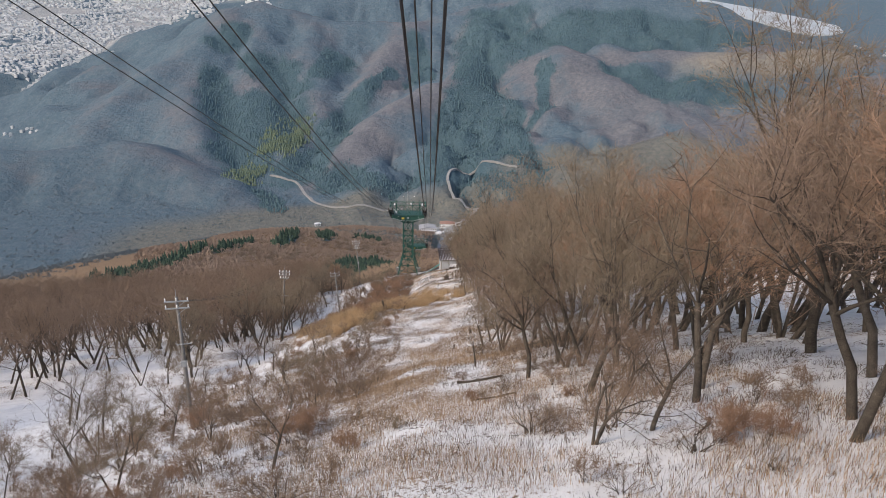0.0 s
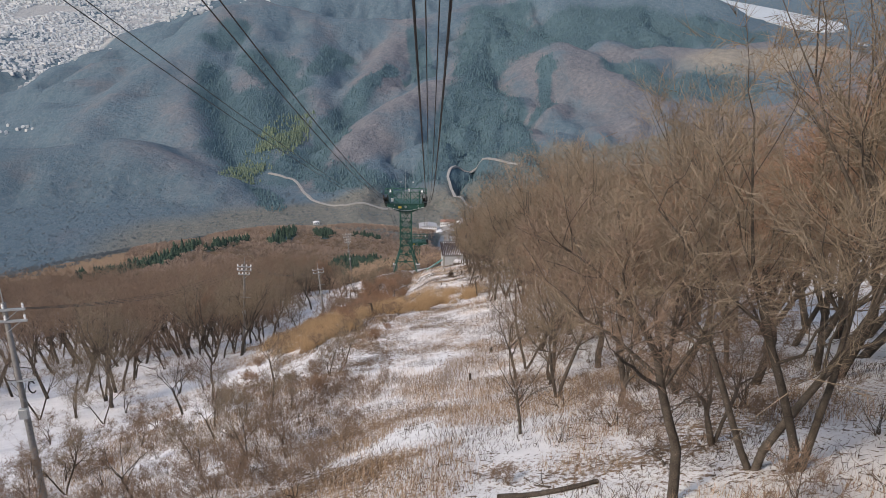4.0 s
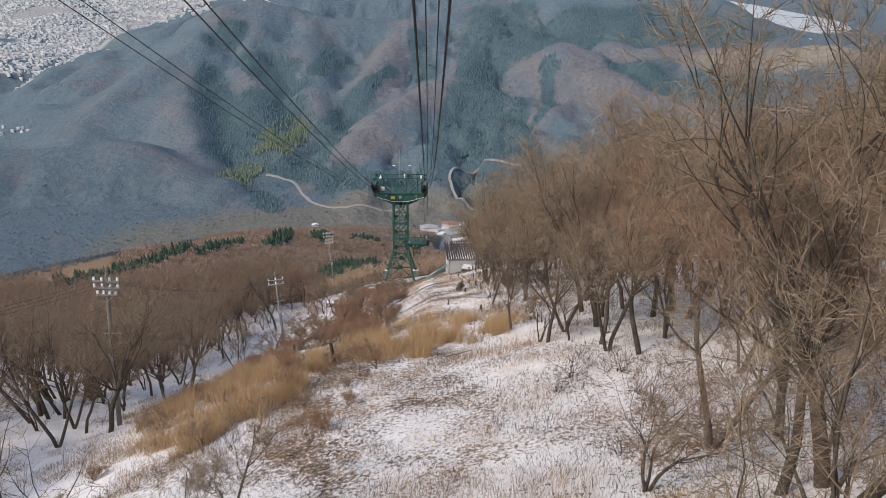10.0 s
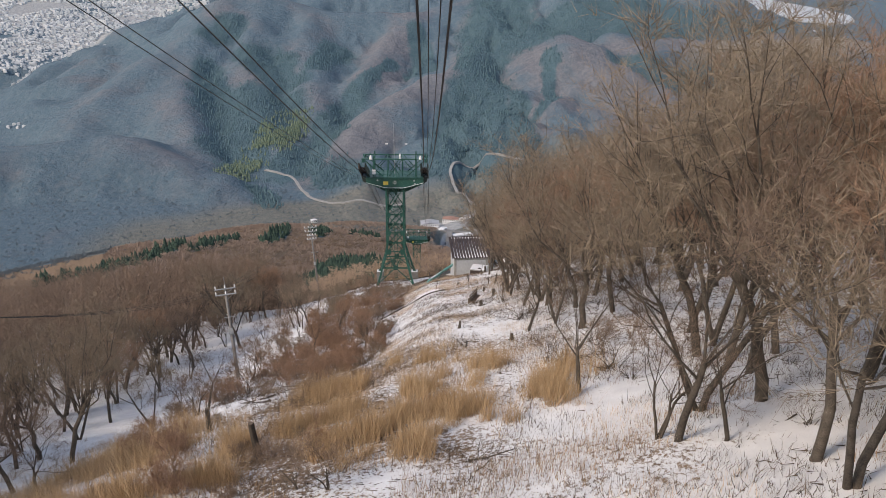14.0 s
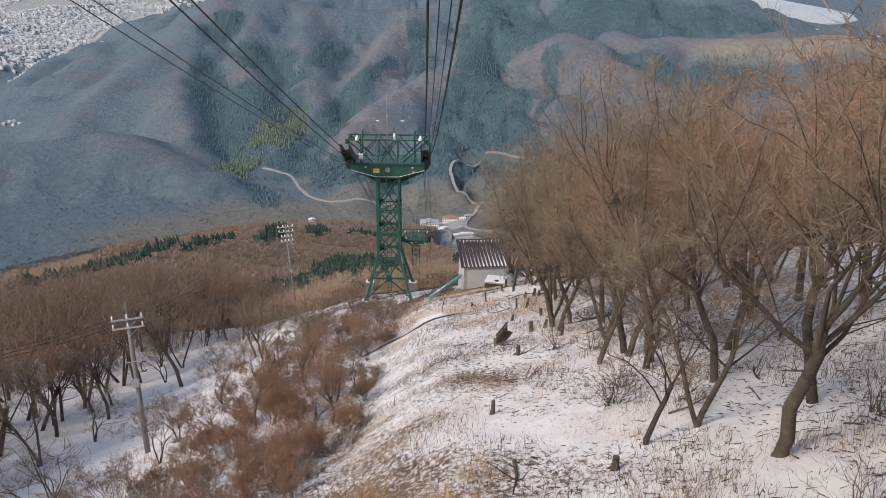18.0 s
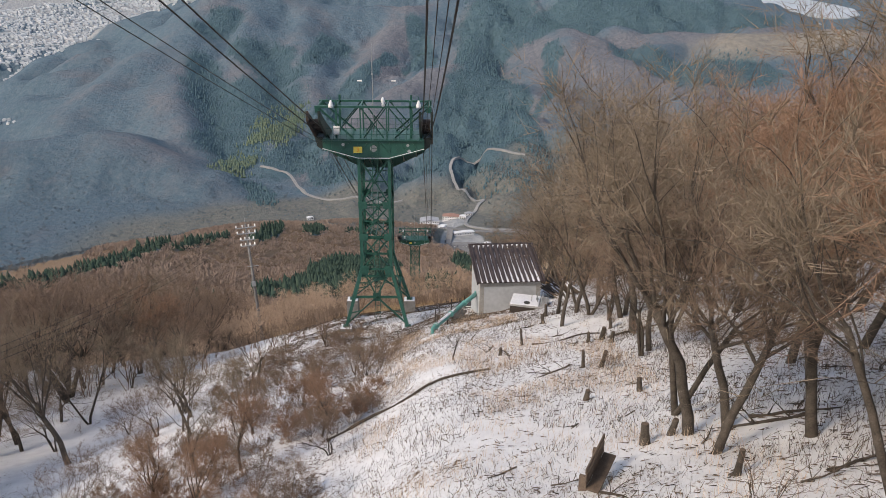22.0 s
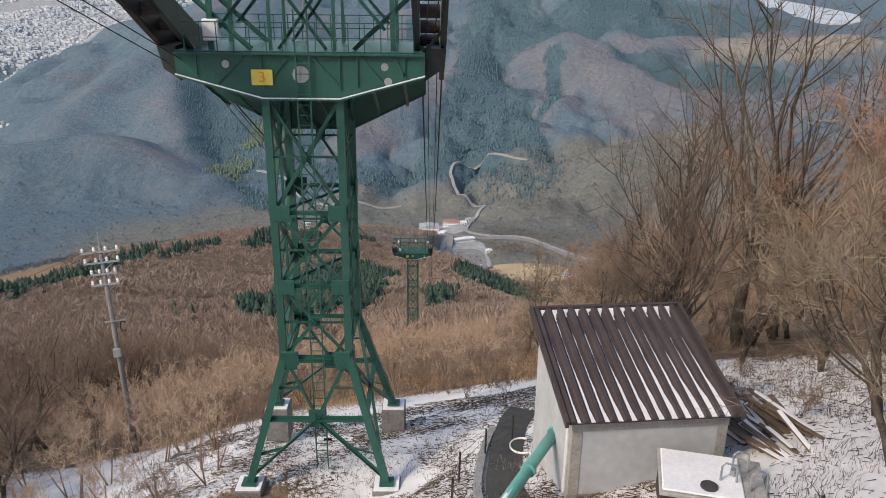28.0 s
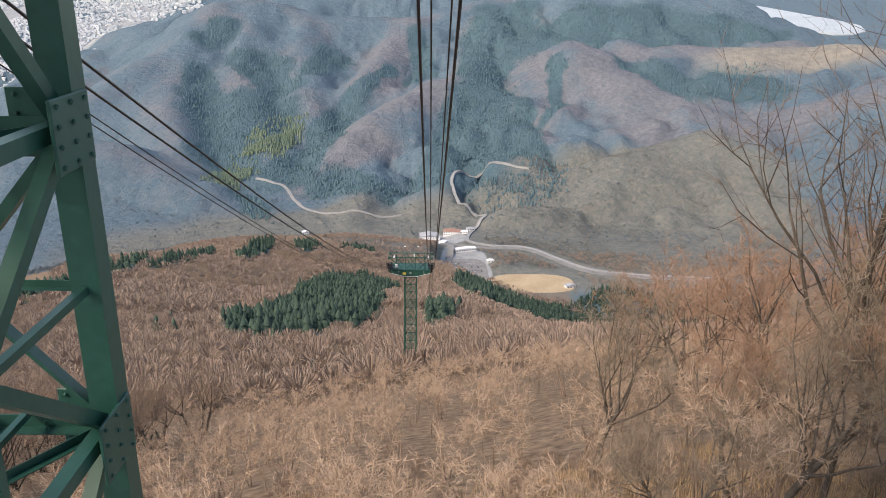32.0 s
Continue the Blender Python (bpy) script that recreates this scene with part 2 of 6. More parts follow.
M_TWIG_RED = island_surface("reddish_twigs", (0.195, 0.121, 0.083), (0.31, 0.195, 0.136), c=(0.36, 0.232, 0.165))
M_TWIG_TAN = island_surface("tan_twigs", (0.34, 0.245, 0.178), (0.45, 0.33, 0.242), c=(0.51, 0.38, 0.285))
M_LITTER = island_surface("dark_twig_litter", (0.03, 0.023, 0.019), (0.10, 0.072, 0.053), c=(0.16, 0.12, 0.09))
M_GRASS_GOLD = island_surface("golden_dry_grass", (0.30, 0.198, 0.11), (0.52, 0.355, 0.205), c=(0.60, 0.44, 0.28))
M_GRASS_PALE = island_surface("pale_straw", (0.42, 0.31, 0.22), (0.62, 0.48, 0.36), c=(0.70, 0.56, 0.44))
M_GRASS_BROWN = island_surface("brown_dry_grass", (0.15, 0.094, 0.062), (0.34, 0.225, 0.145), c=(0.46, 0.34, 0.235))
M_CONIFER = island_surface("conifer_green", (0.024, 0.046, 0.040), (0.040, 0.068, 0.056), c=(0.056, 0.088, 0.066))
# brighter yellow-green paints a patch of sunlight onto one stand
M_CONIFER_LIT = island_surface("sunlit_conifer_green", (0.098, 0.152, 0.128), (0.132, 0.186, 0.138), c=(0.17, 0.215, 0.142))
M_CROWN_FAR = island_surface("bare_crown", (0.27, 0.206, 0.168), (0.315, 0.243, 0.20), c=(0.345, 0.268, 0.222))
# far crowns tinted blue: distance haze is put into the base colour
M_CROWN_HAZE = island_surface("hazy_hill_crown", (0.098, 0.142, 0.172), (0.128, 0.164, 0.188), c=(0.165, 0.185, 0.20))
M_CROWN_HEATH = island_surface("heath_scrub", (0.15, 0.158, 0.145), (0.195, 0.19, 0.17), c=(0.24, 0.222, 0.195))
# conifers across the valley, likewise coloured with blue haze
M_CONIFER_HAZE = island_surface("hazy_conifer", (0.068, 0.126, 0.152), (0.082, 0.144, 0.168), c=(0.095, 0.16, 0.18))
# cool walls of low contrast: the city's haze is in these colours
M_HOUSE = island_surface("hazy_house_walls", (0.35, 0.39, 0.42), (0.46, 0.495, 0.525), c=(0.55, 0.565, 0.58))
M_ROAD = surface("road_asphalt", (0.17, 0.17, 0.17), (0.26, 0.255, 0.25), 12, 0.85)
M_PALE_ROAD = surface("pale_concrete_edge", (0.25, 0.25, 0.25), (0.33, 0.33, 0.325), 8, 0.85)
M_SAND = surface("sandy_pitch", (0.36, 0.27, 0.17), (0.46, 0.36, 0.24), 30, 0.95)
M_WATER = surface("pale_water", (0.36, 0.40, 0.42), (0.46, 0.49, 0.51), 90, 0.35)


def ground_material():
    m = bpy.data.materials.new("ground_cover")
    m.use_nodes = True
    nt = m.node_tree
    n, l = nt.nodes, nt.links
    p = n["Principled BSDF"]
    p.inputs["Roughness"].default_value, p.inputs["Specular IOR Level"].default_value = 0.9, 0.15
    geo = n.new("ShaderNodeNewGeometry")
    att, att2 = n.new("ShaderNodeAttribute"), n.new("ShaderNodeAttribute")
    att.attribute_name, att2.attribute_name = "cover", "cover_more"
    s1, s2 = n.new("ShaderNodeSeparateColor"), n.new("ShaderNodeSeparateColor")
    l.new(att.outputs["Color"], s1.inputs[0])
    l.new(att2.outputs["Color"], s2.inputs[0])

    def tex(scale, detail=5, stretch=(1, 1, 1), rough=0.55):
        mp, t = n.new("ShaderNodeMapping"), n.new("ShaderNodeTexNoise")
        mp.inputs["Scale"].default_value = stretch
        t.inputs["Scale"].default_value, t.inputs["Detail"].default_value, t.inputs["Roughness"].default_value = scale, detail, rough
        l.new(geo.outputs["Position"], mp.inputs[0])
        l.new(mp.outputs[0], t.inputs["Vector"])
        return t.outputs["Fac"]

    def ramp(fac, stops):
        r = n.new("ShaderNodeValToRGB")
        e = r.color_ramp.elements
        e[0].position, e[0].color = stops[0][0], (*stops[0][1], 1)
        e[1].position, e[1].color = stops[-1][0], (*stops[-1][1], 1)
        for pos, colour in stops[1:-1]:
            x = e.new(pos)
            x.color = (*colour, 1)
        l.new(fac, r.inputs[0])
        return r.outputs[0]

    def math_(op, a, b):
        q = n.new("ShaderNodeMath")
        q.operation = op
        for k, v in enumerate((a, b)):
            if isinstance(v, (int, float)):
                q.inputs[k].default_value = v
            else:
                l.new(v, q.inputs[k])
        return q.outputs[0]

    def mix(fac, a, b):
        q = n.new("ShaderNodeMix")
        q.data_type = "RGBA"
        l.new(fac, q.inputs[0])
        l.new(a, q.inputs[6])
        l.new(b, q.inputs[7])
        return q.outputs[2]

    def step(fac, lo, hi):
        q = n.new("ShaderNodeMapRange")
        q.interpolation_type = "SMOOTHSTEP"
        q.inputs["From Min"].default_value, q.inputs["From Max"].default_value = lo, hi
        l.new(fac, q.inputs["Value"])
        return q.outputs[0]

    # bare forest floor, and far broad-leaved woods without leaves, blue haze painted into their colours
    litter = ramp(tex(1.3, 6), [(0.3, (0.10, 0.066, 0.044)), (0.55, (0.22, 0.15, 0.10)), (0.75, (0.34, 0.24, 0.16))])
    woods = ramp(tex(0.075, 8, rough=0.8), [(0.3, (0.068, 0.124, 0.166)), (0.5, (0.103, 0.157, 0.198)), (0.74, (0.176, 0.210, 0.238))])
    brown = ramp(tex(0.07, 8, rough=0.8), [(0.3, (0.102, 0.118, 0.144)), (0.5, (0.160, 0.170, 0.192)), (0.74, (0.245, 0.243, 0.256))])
    # browner crests: bare woods, and in part sunlight painted on the ridges
    brown_share = math_("ADD", math_("MULTIPLY", s2.outputs[2], 0.42), tex(0.006, 7, rough=0.65))
    woods = mix(step(brown_share, 0.55, 0.9), woods, brown)
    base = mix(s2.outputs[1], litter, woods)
    # the conifer colours carry the same painted blue haze
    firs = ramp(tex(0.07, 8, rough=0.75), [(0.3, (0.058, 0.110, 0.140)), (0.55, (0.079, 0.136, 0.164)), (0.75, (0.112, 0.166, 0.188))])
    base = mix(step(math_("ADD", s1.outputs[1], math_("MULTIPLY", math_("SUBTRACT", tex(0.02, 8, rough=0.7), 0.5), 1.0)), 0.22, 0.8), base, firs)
    heath = ramp(tex(0.09, 7, rough=0.7), [(0.3, (0.12, 0.138, 0.135)), (0.5, (0.165, 0.172, 0.158)), (0.7, (0.225, 0.215, 0.195))])
    base = mix(step(s2.outputs[0], 0.2, 0.8), base, heath)
    hay = ramp(tex(0.05, 6), [(0.35, (0.215, 0.205, 0.185)), (0.65, (0.30, 0.275, 0.235))])
    base = mix(math_("SUBTRACT", 1.0, att.outputs["Alpha"]), base, hay)
    # paving, lightened and blued to put the city's haze into it
    paved = ramp(tex(0.08, 5), [(0.35, (0.30, 0.315, 0.325)), (0.65, (0.40, 0.41, 0.415))])
    base = mix(step(s1.outputs[2], 0.3, 0.7), base, paved)
    # thin snow, broken by stems, litter and small hollows
    snow = ramp(tex(0.9, 4), [(0.3, (0.68, 0.68, 0.70)), (0.7, (0.83, 0.828, 0.84))])
    holes = math_("ADD", math_("MULTIPLY", tex(6.5, 8, (1, 0.6, 1), 0.74), 0.62), math_("MULTIPLY", tex(0.22, 4), 0.38))
    keep = math_("SUBTRACT", math_("ADD", s1.outputs[0], 0.0), math_("MULTIPLY", holes, 1.0))
    base = mix(step(keep, -0.03, 0.06), base, snow)
    l.new(base, p.inputs["Base Color"])
    bp = n.new("ShaderNodeBump")
    bp.inputs["Strength"].default_value, bp.inputs["Distance"].default_value = 0.7, 0.12
    l.new(holes, bp.inputs["Height"])
    # the uneven roof of the far woods
    far = n.new("ShaderNodeBump")
    far.inputs["Strength"].default_value, far.inputs["Distance"].default_value = 0.9, 9.0
    l.new(math_("MULTIPLY", tex(0.07, 7, rough=0.7), s2.outputs[1]), far.inputs["Height"])
    l.new(bp.outputs[0], far.inputs["Normal"])
    l.new(far.outputs[0], p.inputs["Normal"])
    return m

M_GROUND = ground_material()
# ---------------- small builders ----------------
def mesh_of(name, verts, faces, mat, flat=True):
    me = bpy.data.meshes.new(name)
    me.from_pydata([tuple(v) for v in verts], [], faces)
    me.materials.append(mat)
    if not flat:
        me.polygons.foreach_set("use_smooth", np.ones(len(me.polygons), bool))
    return me


def part(name, source, mat, parent, label="", smooth_faces=False):
    """One mesh object under a thing or a part."""
    if isinstance(source, bmesh.types.BMesh):
        me = bpy.data.meshes.new(name)
        source.to_mesh(me)
        source.free()
        me.materials.append(mat)
        if smooth_faces:
            me.polygons.foreach_set("use_smooth", np.ones(len(me.polygons), bool))
    else:
        me = source
    ob = new(name, me)
    ob.parent = parent
    return tagged(ob, label)


def thing(name, m, label, category, group="", kind=""):
    ob = new(name)
    ob.empty_display_size = 0.2
    ob.matrix_basis = m
    return tagged(ob, label, category, group, kind)


def box_in(bm, lo, hi, bevel=0.0):
    r = bmesh.ops.create_cube(bm, size=1)
    vs = r["verts"]
    c = [(a + b) / 2 for a, b in zip(lo, hi)]
    bmesh.ops.scale(bm, vec=[b - a for a, b in zip(lo, hi)], verts=vs)
    bmesh.ops.translate(bm, vec=c, verts=vs)
    if bevel:
        es = list({e for v in vs for e in v.link_edges})
        bmesh.ops.bevel(bm, geom=es, offset=bevel, segments=1, affect="EDGES")


def box_bm(lo, hi, bevel=0.0):
    bm = bmesh.new()
    box_in(bm, lo, hi, bevel)
    return bm


def angle_in(bm, a, b, w=0.1, t=0.012, up=(0, 1, 0)):
    """An L-section steel bar from a to b."""
    a, b = Vector(a), Vector(b)
    d = (b - a).normalized()
    u = d.cross(Vector(up))
    if u.length < 1e-3:
        u = d.cross(Vector((1, 0, 0)))
    u.normalize()
    v = d.cross(u)
    prof = [(0, 0), (w, 0), (w, t), (t, t), (t, w), (0, w)]
    rings = [[bm.verts.new(p + u * (x - w / 2) + v * (y - w / 4)) for x, y in prof] for p in (a, b)]
    for k in range(6):
        j = (k + 1) % 6
        bm.faces.new((rings[0][k], rings[0][j], rings[1][j], rings[1][k]))
    bm.faces.new(rings[0][::-1])
    bm.faces.new(rings[1])


def bar_in(bm, a, b, w=0.2, h=None):
    """A box-section bar from a to b."""
    h = h or w
    a, b = Vector(a), Vector(b)
    d = (b - a).normalized()
    u = d.cross(Vector((0, 1, 0)))
    if u.length < 1e-3:
        u = d.cross(Vector((1, 0, 0)))
    u.normalize()
    v = d.cross(u)
    rings = [[bm.verts.new(p + u * x * w / 2 + v * y * h / 2) for x, y in ((-1, -1), (1, -1), (1, 1), (-1, 1))] for p in (a, b)]
    for k in range(4):
        j = (k + 1) % 4
        bm.faces.new((rings[0][k], rings[0][j], rings[1][j], rings[1][k]))
    bm.faces.new(rings[0][::-1])
    bm.faces.new(rings[1])


def tube_in(bm, pts, radii, sides=8, cap=True):
    """A round bar along points."""
    pts = [Vector(p) for p in pts]
    if isinstance(radii, (int, float)):
        radii = [radii] * len(pts)
    rings, ref = [], Vector((0.31, 0.2, 0.93))
    for i, p in enumerate(pts):
        d = (pts[min(i + 1, len(pts) - 1)] - pts[max(i - 1, 0)]).normalized()
        u = d.cross(ref)
        if u.length < 1e-2:
            u = d.cross(Vector((1, 0, 0)))
        u.normalize()
        v = d.cross(u)
        rings.append([bm.verts.new(p + (u * math.cos(q) + v * math.sin(q)) * radii[i]) for q in (2 * math.pi * s / sides for s in range(sides))])
    for r, s in zip(rings, rings[1:]):
        for k in range(sides):
            j = (k + 1) % sides
            bm.faces.new((r[k], r[j], s[j], s[k]))
    if cap:
        bm.faces.new(rings[0][::-1])
        bm.faces.new(rings[-1])


def bm_of(fn, *args, **kw):
    bm = bmesh.new()
    fn(bm, *args, **kw)
    return bm

# ---------------- ground ----------------
def graded(lo, hi, n, dense):
    """Positions from lo to hi, closest together round 0."""
    a, b = math.asinh(lo / dense), math.asinh(hi / dense)
    return np.sinh(np.linspace(a, b, n)) * dense


def ellipse(x, y, cx, cy, rx, ry, soft=0.3):
    return 1 - smooth(1 - soft, 1 + soft, np.hypot((x - cx) / rx, (y - cy) / ry) + 0.25 * fbm(x, y, (rx + ry) / 3, 3, 44))

FIR_PATCHES = [(-62, 560, 34, 150), (-72, 770, 40, 110), (5, 545, 10, 45), (-245, 600, 22, 80), (-247, 710, 12, 85), (-224, 830, 11, 85), (-189, 950, 12, 75), (-147, 1023, 14, 45), (-95, 1090, 24, 18), (48, 840, 26, 110), (90, 790, 45, 120), (130, 900, 55, 100), (170, 1000, 70, 60), (240, 1090, 60, 60), (330, 1000, 120, 60)]


# belts of conifers in the gullies across the valley: x, y, half width
FIR_BELTS = [
    [(255, 3025, 85), (210, 2770, 85), (155, 2465, 50), (125, 2170, 50), (115, 1960, 70), (90, 1755, 75)],
    [(220, 2215, 20), (225, 1970, 30), (225, 1770, 45), (190, 1685, 40)],
    [(50, 2170, 20), (40, 2065, 35), (30, 1775, 45), (-80, 1740, 35), (-205, 1800, 55), (-270, 1790, 30)],
    [(-335, 1840, 45), (-285, 2025, 35), (-255, 2250, 30), (-200, 2350, 20), (-115, 2580, 20)],
    [(-685, 2450, 40), (-625, 2275, 35), (-545, 2095, 55), (-460, 1910, 45)],
    [(-565, 2580, 40), (-500, 2500, 50), (-430, 2420, 35)],
    [(-525, 2315, 50), (-455, 2255, 65), (-460, 2070, 65)],
    [(-665, 2725, 50), (-715, 2630, 25)],
    [(285, 2640, 85), (440, 2725, 95), (620, 2725, 90), (795, 2700, 80), (945, 2655, 50), (1080, 2640, 40)],
    [(575, 2355, 35), (655, 2240, 50), (725, 2135, 55), (845, 2140, 50), (820, 2280, 50)],
    [(-405, 1725, 20), (-345, 1640, 20)],
    [(-320, 2685, 35), (-350, 2495, 25)],
    [(-45, 2830, 30), (-15, 2680, 20), (-45, 2525, 20)],
    [(350, 2415, 15), (345, 2295, 15), (275, 2090, 10)],
]


def fir_belts(x, y):
    """Where the belts stand, 0 to 1, with ragged edges."""
    wx, wy = x + 45 * fbm(x, y, 120, 4, 51), y + 70 * fbm(x, y, 150, 4, 52)
    c = np.zeros(np.shape(x))
    for belt in FIR_BELTS:
        for (x1, y1, w1), (x2, y2, w2) in zip(belt, belt[1:]):
            dx, dy = x2 - x1, y2 - y1
            u = np.clip(((wx - x1) * dx + (wy - y1) * dy) / (dx * dx + dy * dy), 0, 1)
            c = np.maximum(c, 1 - smooth(0.5, 1.9, np.hypot(wx - x1 - u * dx, wy - y1 - u * dy) / (1.25 * (w1 + u * (w2 - w1)))))
    return c


def fir_cover(x, y):
    """Where conifers stand, 0 to 1."""
    c = fir_belts(x, y)
    for f in FIR_PATCHES:
        c = np.maximum(c, ellipse(x, y, *f))
    return c


def ridge_cover(x, y):
    """The browner woods along the crests of the far hills, partly painting the ridges as sunlit."""
    c = np.zeros(np.shape(x))
    for name, pts in CRESTS:
        if name in ("shoulder", "blue", "range"):
            continue
        weight = 0.4 if name in ("foothill", "back", "west_a", "west_b", "west_c", "west_e") else 1.0
        for (x1, y1, _), (x2, y2, _) in zip(pts, pts[1:]):
            dx, dy = x2 - x1, y2 - y1
            u = np.clip(((x - x1) * dx + (y - y1) * dy) / (dx * dx + dy * dy), 0, 1)
            c = np.maximum(c, weight * (1 - smooth(10, 170, np.hypot(x - x1 - u * dx, y - y1 - u * dy) + 60 * fbm(x, y, 110, 3, 53))))
    return c

gx = graded(-3600, 3600, 400, 55)
gy = graded(-300 - 110, 4870 - 110, 640, 110) + 110
GX, GY = np.meshgrid(gx, gy)
GZ = ground_z(GX, GY)
n1, n0 = GX.shape
idx = np.arange(n0 * n1).reshape(n1, n0)
quads = np.stack([idx[:-1, :-1], idx[:-1, 1:], idx[1:, 1:], idx[1:, :-1]], -1).reshape(-1, 4)
gm = bpy.data.meshes.new("ground")
gm.from_pydata(np.stack([GX, GY, GZ], -1).reshape(-1, 3).tolist(), [], quads.tolist())
gm.polygons.foreach_set("use_smooth", np.ones(len(gm.polygons), bool))
gm.materials.append(M_GROUND)


def golden(x, y):
    """Where tall golden grass stands."""
    g = np.maximum(ellipse(x, y, -10.5, 90, 3.6, 8), ellipse(x, y, 0.5, 101, 6, 6))
    g = np.maximum(g, np.maximum(ellipse(x, y, -5, 98.5, 4, 5), ellipse(x, y, -14, 100, 4, 9) * 0.7))
    return np.maximum(g, ellipse(x, y, -1, 108, 5, 5) * 0.7)

snow = 0.535 + 0.055 * smooth(-6, 7, GX) + 0.01 * smooth(100, 140, GY)
snow = snow + 0.09 * fbm(GX, GY, 13, 3, 71) - 0.01 * golden(GX, GY) + 0.015 * ellipse(GX, GY, -3.5, 176, 9, 10) - 0.12 * ellipse(GX, GY, -6.4, 172.4, 1.6, 1.2) + 0.03 * smooth(-5, 0, GX) * smooth(60, 90, GY) + 0.075 * (1 - smooth(-12, -5, GX))
snow = snow * (1 - smooth(184, 196, GY + 0.6 * np.maximum(GX - 3, 0))) * (1 - 0.75 * smooth(60, 160, np.abs(GX)))
town = ellipse(GX, GY, 48, 1215, 40, 110, 0.15)
town = np.maximum(town, ellipse(GX, GY, 5, 1430, 60, 60, 0.2))
dist = np.hypot(GX, GY - 171)
town = np.maximum(town, smooth(3050, 3250, dist) * (GX < -700) * smooth(-0.35, 0.1, fbm(GX, GY, 300, 4, 77)))
heath = np.maximum(ellipse(GX, GY, 400, 1560, 330, 300, 0.3), ellipse(GX, GY, 20, 1400, 620, 290, 0.3))
meadow = ellipse(GX, GY, 1080, 2400, 330, 95, 0.35)
# from here on the haze-tinted woods colours replace the brown forest floor
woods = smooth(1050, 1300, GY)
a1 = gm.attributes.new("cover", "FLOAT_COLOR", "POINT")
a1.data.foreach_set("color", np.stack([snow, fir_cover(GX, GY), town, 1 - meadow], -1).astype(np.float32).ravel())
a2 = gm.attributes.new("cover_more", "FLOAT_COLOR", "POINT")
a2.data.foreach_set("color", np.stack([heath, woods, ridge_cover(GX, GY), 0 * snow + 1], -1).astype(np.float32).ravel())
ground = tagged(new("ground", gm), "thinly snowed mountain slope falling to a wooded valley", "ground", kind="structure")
# ---------------- cableway pylon ----------------
TOWER = (-4.62, 175.5)
FAR_TOWER = (-4.7, 313.0)


def gusset_bm(c, axis, w=0.42, h=0.5, t=0.03, rows=3):
    """A riveted joint plate; axis: the way it faces."""
    bm = bmesh.new()
    cx, cy, cz = c
    if axis == "y":
        box_in(bm, (cx - w / 2, cy - t / 2, cz - h / 2), (cx + w / 2, cy + t / 2, cz + h / 2), 0.008)
    else:
        box_in(bm, (cx - t / 2, cy - w / 2, cz - h / 2), (cx + t / 2, cy + w / 2, cz + h / 2), 0.008)
    for i in range(rows):
        for j in range(4):
            u, v = (i / (rows - 1) - 0.5) * w * 0.75, (j / 3 - 0.5) * h * 0.8
            for side in (-1, 1):
                q = (cx + u, cy + side * (t / 2 + 0.008), cz + v) if axis == "y" else (cx + side * (t / 2 + 0.008), cy + u, cz + v)
                r = bmesh.ops.create_icosphere(bm, subdivisions=1, radius=0.022)
                bmesh.ops.translate(bm, vec=q, verts=r["verts"])
    return bm


def hexagon(points, y0, y1):
    """A plate with the outline points (x, z), from y0 to y1."""
    bm = bmesh.new()
    a = [bm.verts.new((x, y0, z)) for x, z in points]
    b = [bm.verts.new((x, y1, z)) for x, z in points]
    bm.faces.new(a)
    bm.faces.new(b[::-1])
    for k in range(len(points)):
        j = (k + 1) % len(points)
        bm.faces.new((a[j], a[k], b[k], b[j]))
    bmesh.ops.recalc_face_normals(bm, faces=bm.faces)
    return bm


